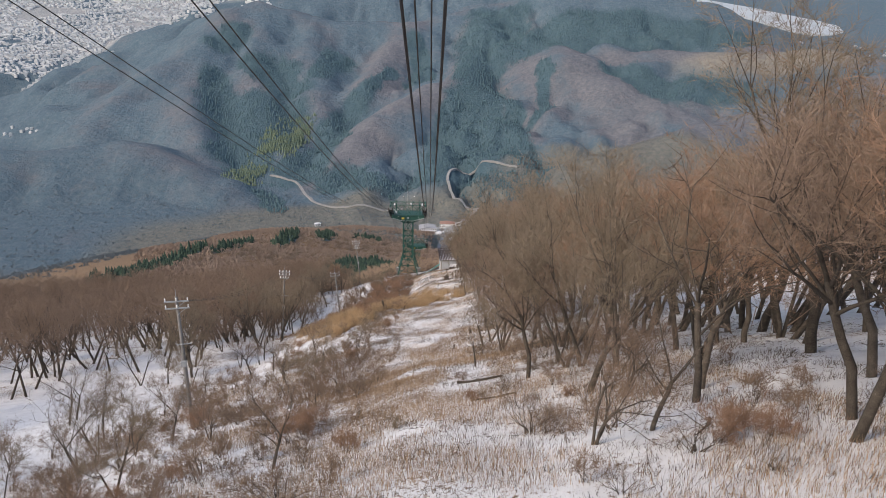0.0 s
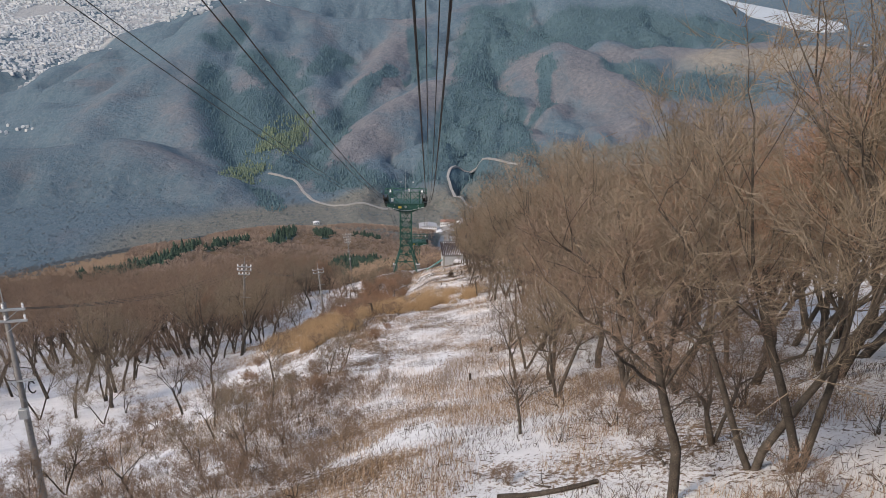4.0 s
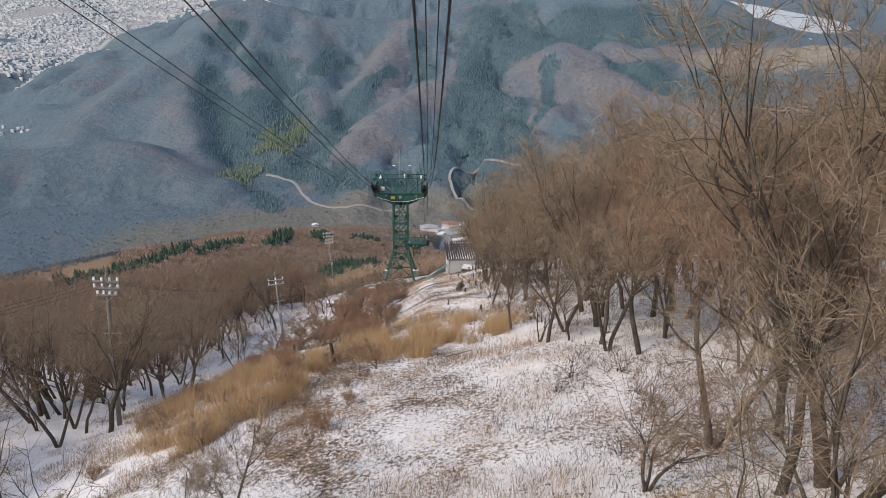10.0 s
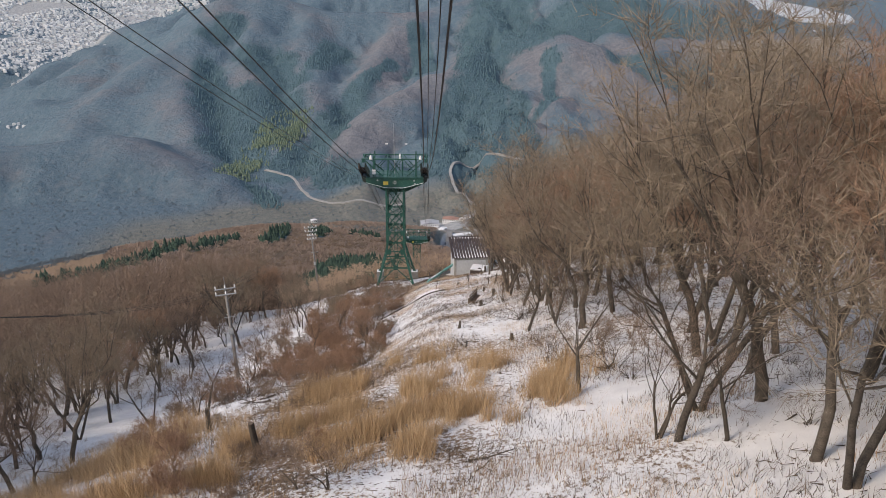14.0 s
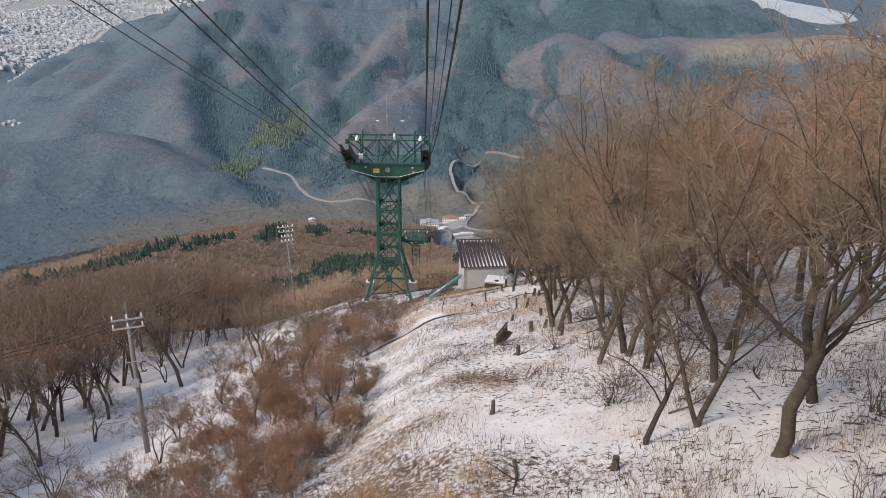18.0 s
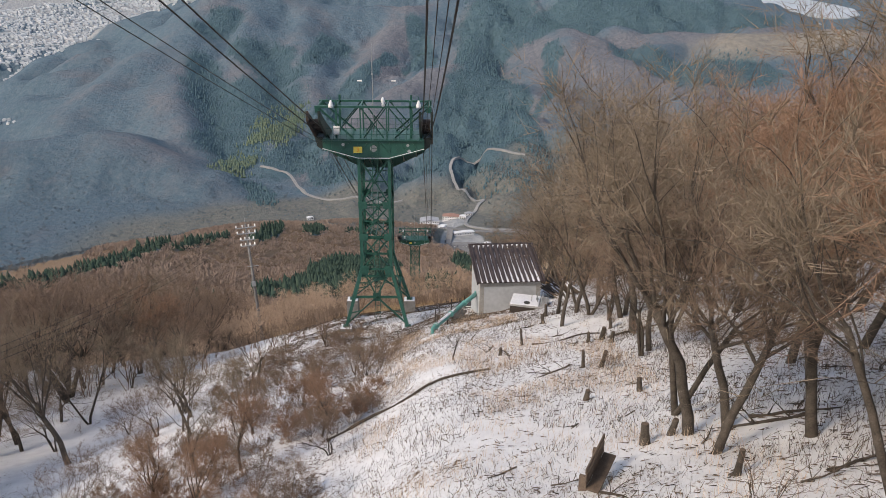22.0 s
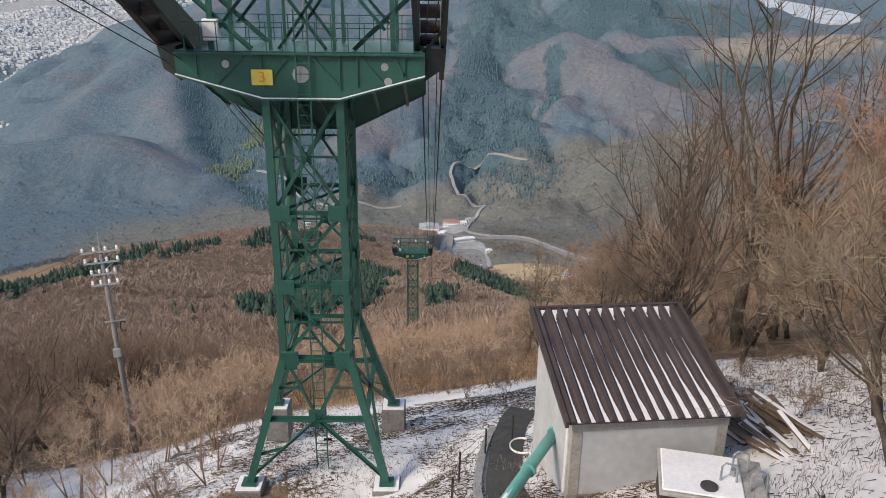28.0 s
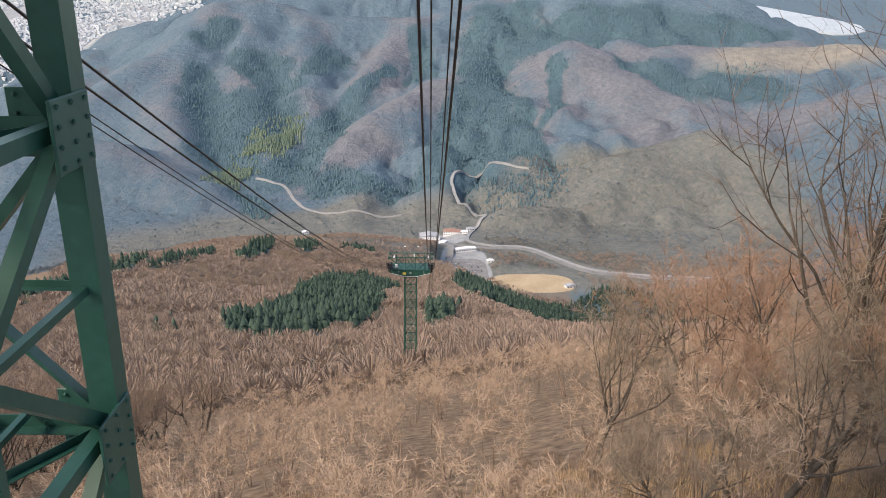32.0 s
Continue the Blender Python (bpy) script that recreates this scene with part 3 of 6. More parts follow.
def pylon(where, levels, half, foot_half, detail):
    """half, foot_half: half widths across and along the ropes."""
    sxw, s = half
    tw = thing("cableway_tower", pose(*where), "dark green riveted steel lattice cableway tower on concrete footings", "cableway tower")
    top = levels[-1]   # underside of the head; levels are the joints above the splay
    mid = levels[0] * 0.52
    def at(z, sx, sy):
        k = 0.0 if z >= levels[0] else (levels[0] - z) / levels[0]
        return Vector((sx * (sxw + (foot_half[0] - sxw) * k), sy * (s + (foot_half[1] - s) * k), z))
    for sx in (-1, 1):
        for sy in (-1, 1):
            leg = part("leg", bm_of(bar_in, at(levels[0], sx, sy), at(top + 0.2, sx, sy), 0.24, 0.24), M_STEEL, tw)
            part("splayed_foot", bm_of(bar_in, at(0, sx, sy), at(levels[0] + 0.05, sx, sy), 0.26, 0.26), M_STEEL, tw)
            base = part("footing", box_bm((sx * foot_half[0] - 0.5, sy * foot_half[1] - 0.5, -1.6), (sx * foot_half[0] + 0.5, sy * foot_half[1] + 0.5, 0.0), 0.04), M_CONCRETE_DARK, tw, "snow-dusted concrete footing block")
            part("snow_cap", box_bm((sx * foot_half[0] - 0.46, sy * foot_half[1] - 0.46, 0.0), (sx * foot_half[0] + 0.46, sy * foot_half[1] + 0.46, 0.03), 0.015), M_SNOW, base)
            part("base_plate", box_bm((sx * foot_half[0] - 0.26, sy * foot_half[1] - 0.26, 0.06), (sx * foot_half[0] + 0.26, sy * foot_half[1] + 0.26, 0.11)), M_STEEL, tw)
    corners = [((-1, -1), (1, -1), "y"), ((-1, 1), (1, 1), "y"), ((-1, -1), (-1, 1), "x"), ((1, -1), (1, 1), "x")]
    for (c0, c1, ax) in corners:
        inset = 0.0
        for z0, z1 in zip(levels, levels[1:]):
            a0, a1, b0, b1 = at(z0, *c0), at(z0, *c1), at(z1, *c0), at(z1, *c1)
            part("brace", bm_of(angle_in, a0, b1, 0.12, 0.014, (0, 1, 0) if ax == "y" else (1, 0, 0)), M_STEEL, tw)
            part("brace", bm_of(angle_in, a1, b0, 0.12, 0.014, (0, 1, 0) if ax == "y" else (1, 0, 0)), M_STEEL, tw)
            part("strut", bm_of(angle_in, a0, a1, 0.13, 0.014), M_STEEL, tw)
            c = (a0 + b1) / 2
            half_z = (z0 + z1) / 2
            part("strut", bm_of(angle_in, at(half_z, *c0), at(half_z, *c1), 0.07, 0.01), M_STEEL, tw)
            if detail:
                part("gusset_plate", gusset_bm(c, ax, 0.34, 0.34, rows=2), M_STEEL, tw)
                for q in (a0, a1):
                    off = Vector((0.02, -0.13 if c0[1] < 0 else 0.13, 0)) if ax == "y" else Vector((0.13 if c0[0] > 0 else -0.13, 0, 0))
                    push = Vector((-0.22 * (1 if q.x > 0 else -1), 0, 0)) if ax == "y" else Vector((0, -0.22 * (1 if q.y > 0 else -1), 0))
                    part("gusset_plate", gusset_bm(q + off + push, ax, 0.62, 0.55), M_STEEL, tw)
        # the splayed foot: a level tie with a knot in the middle, and props
        m0, m1, t0, t1, f0, f1 = at(mid, *c0), at(mid, *c1), at(levels[0], *c0), at(levels[0], *c1), at(0.25, *c0), at(0.25, *c1)
        knot = (m0 + m1) / 2
        up = (0, 1, 0) if ax == "y" else (1, 0, 0)
        part("tie", bm_of(angle_in, m0, m1, 0.17, 0.016), M_STEEL, tw)
        for q in (t0, t1, f0, f1):
            part("brace", bm_of(angle_in, knot, q, 0.12, 0.014, up), M_STEEL, tw)
        lowm = mid * 0.45
        for c_, q in ((c0, f0), (c1, f1)):
            part("brace", bm_of(angle_in, at(lowm, *c_), knot + (q - knot) * 0.5, 0.08, 0.01, up), M_STEEL, tw)
            part("brace", bm_of(angle_in, at((mid + levels[0]) / 2, *c_), knot + (at(levels[0], *c_) - knot) * 0.5, 0.08, 0.01, up), M_STEEL, tw)
        if detail:
            part("gusset_plate", gusset_bm(knot, ax, 0.62, 0.75, rows=4), M_STEEL, tw)
            for q, c_ in ((t0, c0), (t1, c1)):
                off = Vector((-0.2 * c_[0], 0.14 * c_[1], -0.1)) if ax == "y" else Vector((0.14 * c_[0], -0.2 * c_[1], -0.1))
                part("gusset_plate", gusset_bm(q + off, ax, 0.55, 0.7, rows=4), M_STEEL, tw)
    for sx in (-1, 1):
        for z0, z1 in zip(levels, levels[1:]):
            part("side_post", bm_of(bar_in, (sx * sxw, 0, z0), (sx * sxw, 0, z1), 0.09, 0.09), M_STEEL, tw)
    # inner level frames
    for z in levels[1:-1]:
        part("brace", bm_of(angle_in, at(z, -1, -1), at(z, 1, 1), 0.08, 0.01), M_STEEL, tw)
        part("brace", bm_of(angle_in, at(z, 1, -1), at(z, -1, 1), 0.08, 0.01), M_STEEL, tw)
        for x in (-0.45, 0.0, 0.45):
            part("floor_bar", bm_of(bar_in, (x, -s, z + 0.12), (x, s, z + 0.12), 0.06, 0.06), M_STEEL, tw)
    # ladder up the front
    for x in (-0.13, 0.28):
        part("ladder_rail", bm_of(bar_in, (x, -s - 0.28 - 0.9 * 0, 0.2), (x, -s - 0.28, top + 2.7), 0.05, 0.03), M_STEEL, tw)
    z = 0.6
    while z < top + 2.5:
        part("rung", bm_of(bar_in, (-0.13, -s - 0.28, z), (0.28, -s - 0.28, z), 0.025, 0.025), M_STEEL, tw)
        z += 0.32
    # head: two webs with stiffeners, flanges and a deck
    kx, ex, gt = 1.2, 3.85, top + 1.35
    drop = {-1: (0.0, 0.0), 1: (1.65, 1.09)}     # the rear web hangs lower, along the fall of the ropes
    for sy in (-1, 1):
        y = sy * (s + 0.16)
        dc, de = drop[sy]
        outline = [(-kx, top - dc), (kx, top - dc), (ex, top + 0.72 - de), (ex, gt), (-ex, gt), (-ex, top + 0.72 - de)]
        girder = part("girder", hexagon(outline, y - 0.02, y + 0.02), M_STEEL, tw)
        for (xa, za), (xb, zb) in (((-ex, top + 0.70 - de), (-kx, top - 0.02 - dc)), ((-kx, top - 0.02 - dc), (kx, top - 0.02 - dc)), ((kx, top - 0.02 - dc), (ex, top + 0.70 - de)), ((-ex, gt + 0.02), (ex, gt + 0.02))):
            f = part("flange", bm_of(bar_in, (xa, y + sy * 0.04, za), (xb, y + sy * 0.04, zb), 0.05, 0.24), M_STEEL, girder)
        if sy < 0:
            for (xa, za), (xb, zb) in (((-ex, top + 0.745), (-kx, top + 0.025)), ((-kx, top + 0.025), (kx, top + 0.025)), ((kx, top + 0.025), (ex, top + 0.745))):
                part("snow_line", bm_of(bar_in, (xa, y - 0.1, za), (xb, y - 0.1, zb), 0.03, 0.08), M_SNOW, girder)
        for x0, x1 in ((-2.6, -1.75), (-1.05, -0.4), (0.4, 1.15), (1.9, 2.6), (2.9, 3.4)):
            lean = -1 if x0 < 0 else 1
            za, zb = (top + 0.45, gt - 0.1) if lean < 0 else (gt - 0.1, top + 0.45)
            part("stiffener", bm_of(bar_in, (x0, y + sy * 0.05, za + 0.02), (x1, y + sy * 0.05, zb), 0.05, 0.06), M_STEEL, girder)
        for x in (-1.2, 1.2, -3.2, 3.2, 1.75):
            part("stiffener", bm_of(bar_in, (x, y + sy * 0.05, top + 0.3 + max(0, abs(x) - kx) * 0.2), (x, y + sy * 0.05, gt), 0.05, 0.06), M_STEEL, girder)
        for x, z, r in ((0.0, top + 0.75, 0.26), (-2.3, top + 1.05, 0.12), (2.6, top + 1.0, 0.12), (2.7, top + 0.55, 0.13)):
            bm = bmesh.new()
            tube_in(bm, [(x, y - 0.035, z), (x, y + 0.035, z)], r, 20)
            hole = part("manhole", bm, M_GALV, girder)
    part("deck", box_bm((-ex, -s - 0.1, gt + 0.045), (ex, s + 0.1, gt + 0.085)), M_STEEL, tw)
    # open below: ties from web to web
    for x in (-3.2, -2.2, -1.2, -0.4, 0.4, 1.2, 2.2, 3.2):
        low = max(0.0, abs(x) - kx) * 0.27
        part("cross_tie", bm_of(angle_in, (x, -s - 0.14, top + 0.1 + low), (x, s + 0.14, top - 1.45 + low * 1.1), 0.09, 0.01), M_STEEL, tw)
    # railing of posts and two rails
    for sy in (-1, 1):
        y = sy * (s + 0.22)
        for k in range(15):
            x = -3.5 + k * 0.5
            if abs(x - 0.08) < 0.3 and sy < 0:
                continue
            part("rail_post", bm_of(bar_in, (x, y, gt), (x, y, gt + 0.95), 0.03, 0.03), M_STEEL, tw)
        for h in (0.5, 0.95):
            part("hand_rail", bm_of(bar_in, (-3.6, y, gt + h), (3.6, y, gt + h), 0.03, 0.03), M_STEEL, tw)
    # upper truss
    tz = gt + 2.45
    for sy in (-1, 1):
        y = sy * (s * 0.75)
        part("top_beam", bm_of(bar_in, (-4.4, y, tz), (4.4, y, tz), 0.16, 0.16), M_STEEL, tw)
        for x in (-2.85, 2.85):
            post = part("truss_post", bm_of(bar_in, (x, y, gt + 0.05), (x * 0.98, y, tz + 0.5), 0.16, 0.16), M_STEEL, tw)
        for x in (-1.0, 1.0):
            part("truss_post", bm_of(bar_in, (x, y, gt + 0.05), (x, y, tz), 0.1, 0.1), M_STEEL, tw)
        for xa, za, xb, zb, w in ((-4.1, tz - 0.1, -1.6, gt + 0.1, 0.14), (4.1, tz - 0.1, 1.6, gt + 0.1, 0.14), (-1.1, tz, -2.6, gt + 0.7, 0.1), (1.1, tz, 2.6, gt + 0.7, 0.1),
                                  (-1.0, tz, 0.75, gt + 0.1, 0.1), (1.0, tz, -0.75, gt + 0.1, 0.1)):
            part("truss_diagonal", bm_of(angle_in, (xa, y, za), (xb, y, zb), w, 0.014), M_STEEL, tw)
        for x in (-4.2, 4.2):
            part("end_bracket", box_bm((x - 0.2, y - 0.08, tz - 0.45), (x + 0.2, y + 0.08, tz - 0.08), 0.03), M_STEEL, tw)
    for x in (-4.2, -2.85, -1, 1, 2.85, 4.2):
        part("cross_beam", bm_of(bar_in, (x, -s * 0.75, tz), (x, s * 0.75, tz), 0.1, 0.1), M_STEEL, tw)
    # rope shoes: long curved steel saddles on both sides
    for side in (-1, 1):
        x = side * 4.0
        shoe = part("rope_shoe", hexagon([(-0.16, 0), (0.16, 0), (0.16, 0.1), (-0.16, 0.1)], -0.01, 0.01), M_STEEL_DARK, tw, "dark oily steel rope saddle")
        for dx in (-0.42, 0.42):
            bm = bmesh.new()
            prev = None
            for k in range(9):
                u = -4.9 + k * 1.0
                slope_z = -0.385 * u - 0.012 * u * abs(u)
                lo, hi = gt + 0.05 + slope_z * 1.0, gt + 0.62 + slope_z
                ring = [bm.verts.new((x + dx + e, u, z)) for e, z in ((-0.09, lo - 0.35 * (1.25 - abs(u + 0.9) / 5)), (0.09, lo - 0.35 * (1.25 - abs(u + 0.9) / 5)), (0.09, hi), (-0.09, hi))]
                if prev:
                    for q in range(4):
                        j = (q + 1) % 4
                        bm.faces.new((prev[q], prev[j], ring[j], ring[q]))
                else:
                    bm.faces.new(ring[::-1])
                prev = ring
            bm.faces.new(prev)
            part("cheek", bm, M_STEEL_DARK if side > 0 else (M_RUST if dx < 0 else M_STEEL_DARK), shoe)
        for u in (-4.2, -2.8, -1.4, 0, 1.4, 2.6):
            sz = -0.385 * u
            bm = bmesh.new()
            tube_in(bm, [(x - 0.3, u, gt + 0.3 + sz), (x + 0.3, u, gt + 0.3 + sz)], 0.2, 12)
            part("roller", bm, M_RUST, shoe)
        part("shoe_girder", hexagon([(x - side * 0.2, top + 0.5), (x + side * 0.3, top + 0.85), (x + side * 0.45, gt + 0.2), (x - side * 0.12, gt + 0.2)], -s + 0.1, s + 0.1), M_STEEL_DARK, tw)
        for u in (-1, 1):
            part("shoe_strut", bm_of(bar_in, (x + 0.4, u * 1.9, gt + 0.05 - 0.385 * u * 1.9), (side * 3.0, u * 0.9, top + 0.45), 0.1, 0.1), M_STEEL_DARK, tw)
    # lamps, siren and mast on the top
    for x in (-3.3, 3.3):
        hook = bmesh.new()
        tube_in(hook, [(x - 0.15, -s * 0.75, tz), (x - 0.15, -s * 0.75, tz + 0.7), (x - 0.05, -s * 0.75, tz + 0.85), (x + 0.1, -s * 0.75, tz + 0.75), (x + 0.12, -s * 0.75, tz + 0.45)], 0.025, 6)
        hk = part("lamp_hook", hook, M_STEEL, tw)
        shade = bmesh.new()
        tube_in(shade, [(x + 0.12, -s * 0.75, tz + 0.5), (x + 0.12, -s * 0.75, tz + 0.38), (x + 0.12, -s * 0.75, tz + 0.1), (x + 0.12, -s * 0.75, tz - 0.05)], [0.06, 0.1, 0.2, 0.24], 12)
        part("lamp_shade", shade, M_PORCELAIN, hk, "white enamelled bell lamp shade", True)
    bm = bmesh.new()
    tube_in(bm, [(0.75, -s * 0.75, tz + 0.05), (0.75, -s * 0.75, tz + 0.3), (0.72, -s * 0.75, tz + 0.45), (0.72, -s * 0.75, tz + 0.75)], [0.14, 0.1, 0.16, 0.05], 10)
    part("siren", bm, M_PORCELAIN, tw, "small white siren horn", True)
    mast = part("mast", bm_of(tube_in, [(-0.1, 0, gt), (-0.12, 0, tz + 2.6), (-0.14, 0, tz + 4.6)], [0.035, 0.03, 0.015], 6), M_GALV, tw)
    part("mast_collar", bm_of(tube_in, [(-0.12, 0, tz + 2.2), (-0.12, 0, tz + 2.3)], 0.07, 8), M_GALV, mast)
    for x in (-1.3, 1.3):
        part("marker_lamp", bm_of(tube_in, [(x, 0.3, tz + 1.7), (x + 0.35, 0.3, tz + 1.7)], [0.04, 0.08], 8), M_PORCELAIN, mast)
    part("cabinet", box_bm((-3.05, -s * 0.75 - 0.2, gt + 0.35), (-2.55, -s * 0.75 + 0.1, gt + 1.0), 0.03), M_PORCELAIN, tw, "white equipment box")
    plate = part("number_plate", box_bm((-1.52, -s - 0.26, top + 0.42), (-0.86, -s - 0.22, top + 0.90), 0.01), M_YELLOW, tw, "yellow number plate with an orange 3")
    if detail:
        cu = bpy.data.curves.new("numeral", "FONT")
        cu.body, cu.size, cu.extrude, cu.align_x, cu.align_y = "3", 0.46, 0.008, "CENTER", "CENTER"
        tmp = new("numeral_source", cu)
        me = bpy.data.meshes.new_from_object(tmp.evaluated_get(bpy.context.evaluated_depsgraph_get()))
        bpy.data.objects.remove(tmp)
        me.materials.append(M_ORANGE)
        num = part("numeral", me, M_ORANGE, plate)
        num.matrix_basis = pose(-1.19, -s - 0.275, top + 0.66, 90, 0, 0)
    return tw

pylon((*TOWER, -73.9), [4.7, 7.45, 10.1, 13.9], (1.16, 1.7), (2.5, 2.7), True)
pylon((*FAR_TOWER, -141.0 + 0.0), [4.6, 8.2, 11.8, 15.4, 19.0, 22.2], (1.16, 1.7), (2.5, 2.7), False)

# ---------------- ropes ----------------
HEAD = -73.9 + 13.9 + 1.35 + 0.62        # where the ropes lie in the shoes
FAR_HEAD = -141.0 + 22.2 + 1.35 + 0.62


def rope(name, fn, y0, y1, n, r, label):
    bm = bmesh.new()
    tube_in(bm, [fn(y0 + (y1 - y0) * k / n) for k in range(n + 1)], r, 6)
    return tagged(part(name, bm, M_ROPE, None), label, "cable", "cableway ropes")

PY = np.array([r[2] for r in ROWS])
PZ = np.array([r[3] for r in ROWS])
ROPE_X = np.polynomial.Polynomial.fit([-40, 27, 85, 130, 174], [0.6, 0.55, 0.5, 0.1, -0.62], 3)
LANE_Z = np.polynomial.Polynomial.fit(PY, PZ, 2)


def own_lane(y, dx, lift):
    w = min(1.0, max(0.0, (y - 0) / 174.0))
    end = HEAD - (float(LANE_Z(174.0)) + lift)
    return (float(ROPE_X(y)) + dx, y, float(LANE_Z(y)) + lift + end * w)


def parabola(y, pts):
    (a, za), (b, zb), (c, zc) = pts
    return za * (y - b) * (y - c) / ((a - b) * (a - c)) + zb * (y - a) * (y - c) / ((b - a) * (b - c)) + zc * (y - a) * (y - b) / ((c - a) * (c - b))

for dx in (-0.37, 0.37):
    rope("track_rope", lambda y: own_lane(y, dx, 5.3), -40, 174, 30, 0.034, "dark steel track rope running down to the tower")
    rope("track_rope", lambda y: (-8.6 + dx, y, parabola(y, ((31, -3.25), (99, -30.8), (174, HEAD)))), -40, 174, 30, 0.034, "dark steel track rope running down to the tower")
    for x0, xf in ((-0.55, -0.7), (-8.6, -8.7)):
        rope("track_rope", lambda y: (x0 + dx + (xf - x0) * (y - 175) / 138, y, parabola(y, ((175.5, HEAD - 0.2), (244, (HEAD + FAR_HEAD) / 2 - 2.6), (312, FAR_HEAD)))), 175.5, 312, 24, 0.034, "dark steel track rope running down the valley")
for dx in (-0.12, 0.14):
    rope("haul_rope", lambda y: own_lane(y, dx, 4.9), -40, 174, 30, 0.015, "thin steel haulage rope")
    rope("haul_rope", lambda y: (-8.6 + dx * 2.2, y, parabola(y, ((17, -2.7), (89.5, -30.4), (174, HEAD - 0.9)))), -40, 174, 30, 0.016, "thin sagging steel haulage rope")
    for x0 in (-0.55, -8.6):
        rope("haul_rope", lambda y: (x0 + dx * 1.2, y, parabola(y, ((175.5, HEAD - 0.9), (244, (HEAD + FAR_HEAD) / 2 - 4.2), (312, FAR_HEAD - 0.6)))), 175.5, 312, 24, 0.016, "thin steel haulage rope")
for dx in (-0.37, 0.37):
    for x0 in (-0.7, -8.7):
        rope("track_rope", lambda y: (x0 + dx, y, parabola(y, ((314, FAR_HEAD - 0.3), (880, -352), (1440, -486)))), 314, 1440, 30, 0.05, "dark steel track rope far down the valley")
# ---------------- hut beside the tower ----------------
def hut():
    m = pose(5.35, 169.6, -70.1, 0, 0, 5)
    h = thing("hut", m, "small grey rendered hut with a brown ribbed metal roof", "hut")
    w, d, near, far, t = 2.2, 2.2, 2.65, 3.6, 0.18
    part("front_wall", box_bm((-w, -d, -0.9), (w, -d + t, near - 0.1), 0.01), M_RENDER, h)
    part("back_wall", box_bm((-w, d - t, -1.6), (w, d, far - 0.1), 0.01), M_RENDER, h)
    for sx, name in ((-1, "side_wall"), (1, "side_wall")):
        x0, x1 = (-w, -w + t) if sx < 0 else (w - t, w)
        bm = bmesh.new()
        pts = [(-d + t, -0.9), (d - t, -1.4), (d - t, far - 0.18), (-d + t, near - 0.12)]
        a = [bm.verts.new((x0, y, z)) for y, z in pts]
        b = [bm.verts.new((x1, y, z)) for y, z in pts]
        bm.faces.new(a)
        bm.faces.new(b[::-1])
        for k in range(4):
            bm.faces.new((a[k], b[k], b[(k + 1) % 4], a[(k + 1) % 4]))
        bmesh.ops.recalc_face_normals(bm, faces=bm.faces)
        part(name, bm, M_RENDER, h)
    for x in (-w - 0.02, w - 0.28):
        part("corner_pillar", box_bm((x, -d - 0.02, -0.9), (x + 0.3, -d + 0.28, near - 0.12), 0.01), M_TRIMWALL, h)
    part("head_beam", box_bm((-w - 0.03, -d - 0.03, near - 0.45), (w + 0.03, -d - 0.004, near - 0.12), 0.008), M_TRIMWALL, h)
    part("plinth", box_bm((-w - 0.05, -d - 0.05, -0.9), (w + 0.05, -d - 0.005, 0.12), 0.01), M_CONCRETE_DARK, h)
    part("side_trim", box_bm((-w - 0.03, -d + 0.4, -0.2), (-w - 0.005, -d + 0.55, 2.3)), M_PORCELAIN, h, "white plastic trim strip")
    # roof of ribbed sheets
    roof = part("roof", hexagon([(-2.45, 0), (2.45, 0), (2.45, 0.05), (-2.45, 0.05)], -2.5, 2.5), M_ROOF, h)
    slope = math.degrees(math.atan2(far - near, 2 * d))
    roof.matrix_basis = pose(0, 0, (near + far) / 2 - 0.02, slope, 0, 0)
    rnd = random.Random(4)
    n = 13
    for k in range(n):
        x = -2.25 + k * 4.5 / (n - 1)
        bm = bmesh.new()
        sec = [(-0.15, 0.05), (-0.09, 0.14), (0.02, 0.14), (0.08, 0.05)]
        a = [bm.verts.new((x + e, -2.52, z)) for e, z in sec]
        b = [bm.verts.new((x + e, 2.5, z)) for e, z in sec]
        for q in range(3):
            bm.faces.new((a[q], a[q + 1], b[q + 1], b[q]))
        bm.faces.new(a[::-1])
        bm.faces.new(b)
        part("rib", bm, M_ROOF, roof)
        # snow that lies along the foot of each rib, thinning out up and down the sheet
        if k < n - 1:
            top = 2.1 if 1 <= k <= 8 else 1.2
            for ya, yb, w0, w1 in ((-2.5, top * rnd.uniform(0.55, 0.98), 0.10 + 0.012 * k, 0.012), (2.48, 2.48 - rnd.uniform(0.25, 0.7), 0.20, 0.03)):
                m, edge = 9, []
                for j in range(m + 1):
                    u = j / m
                    wd = w1 + (w0 - w1) * (1 - u) ** 2.2 + rnd.uniform(-0.012, 0.022)
                    edge.append((max(0.012, min(wd, 0.205)), ya + (yb - ya) * u))
                bm = bmesh.new()
                low = [(bm.verts.new((x + 0.085, y, 0.054)), bm.verts.new((x + 0.085 + wd, y, 0.054))) for wd, y in edge]
                high = [(bm.verts.new((x + 0.085, y, 0.078)), bm.verts.new((x + 0.08 + wd, y, 0.072))) for wd, y in edge]
                for j in range(m):
                    bm.faces.new((high[j][0], high[j][1], high[j + 1][1], high[j + 1][0]))
                    bm.faces.new((low[j][1], low[j + 1][1], high[j + 1][1], high[j][1]))
                bm.faces.new((low[0][0], low[0][1], high[0][1], high[0][0]))
                bmesh.ops.recalc_face_normals(bm, faces=bm.faces)
                part("snow_strip", bm, M_SNOW, roof)
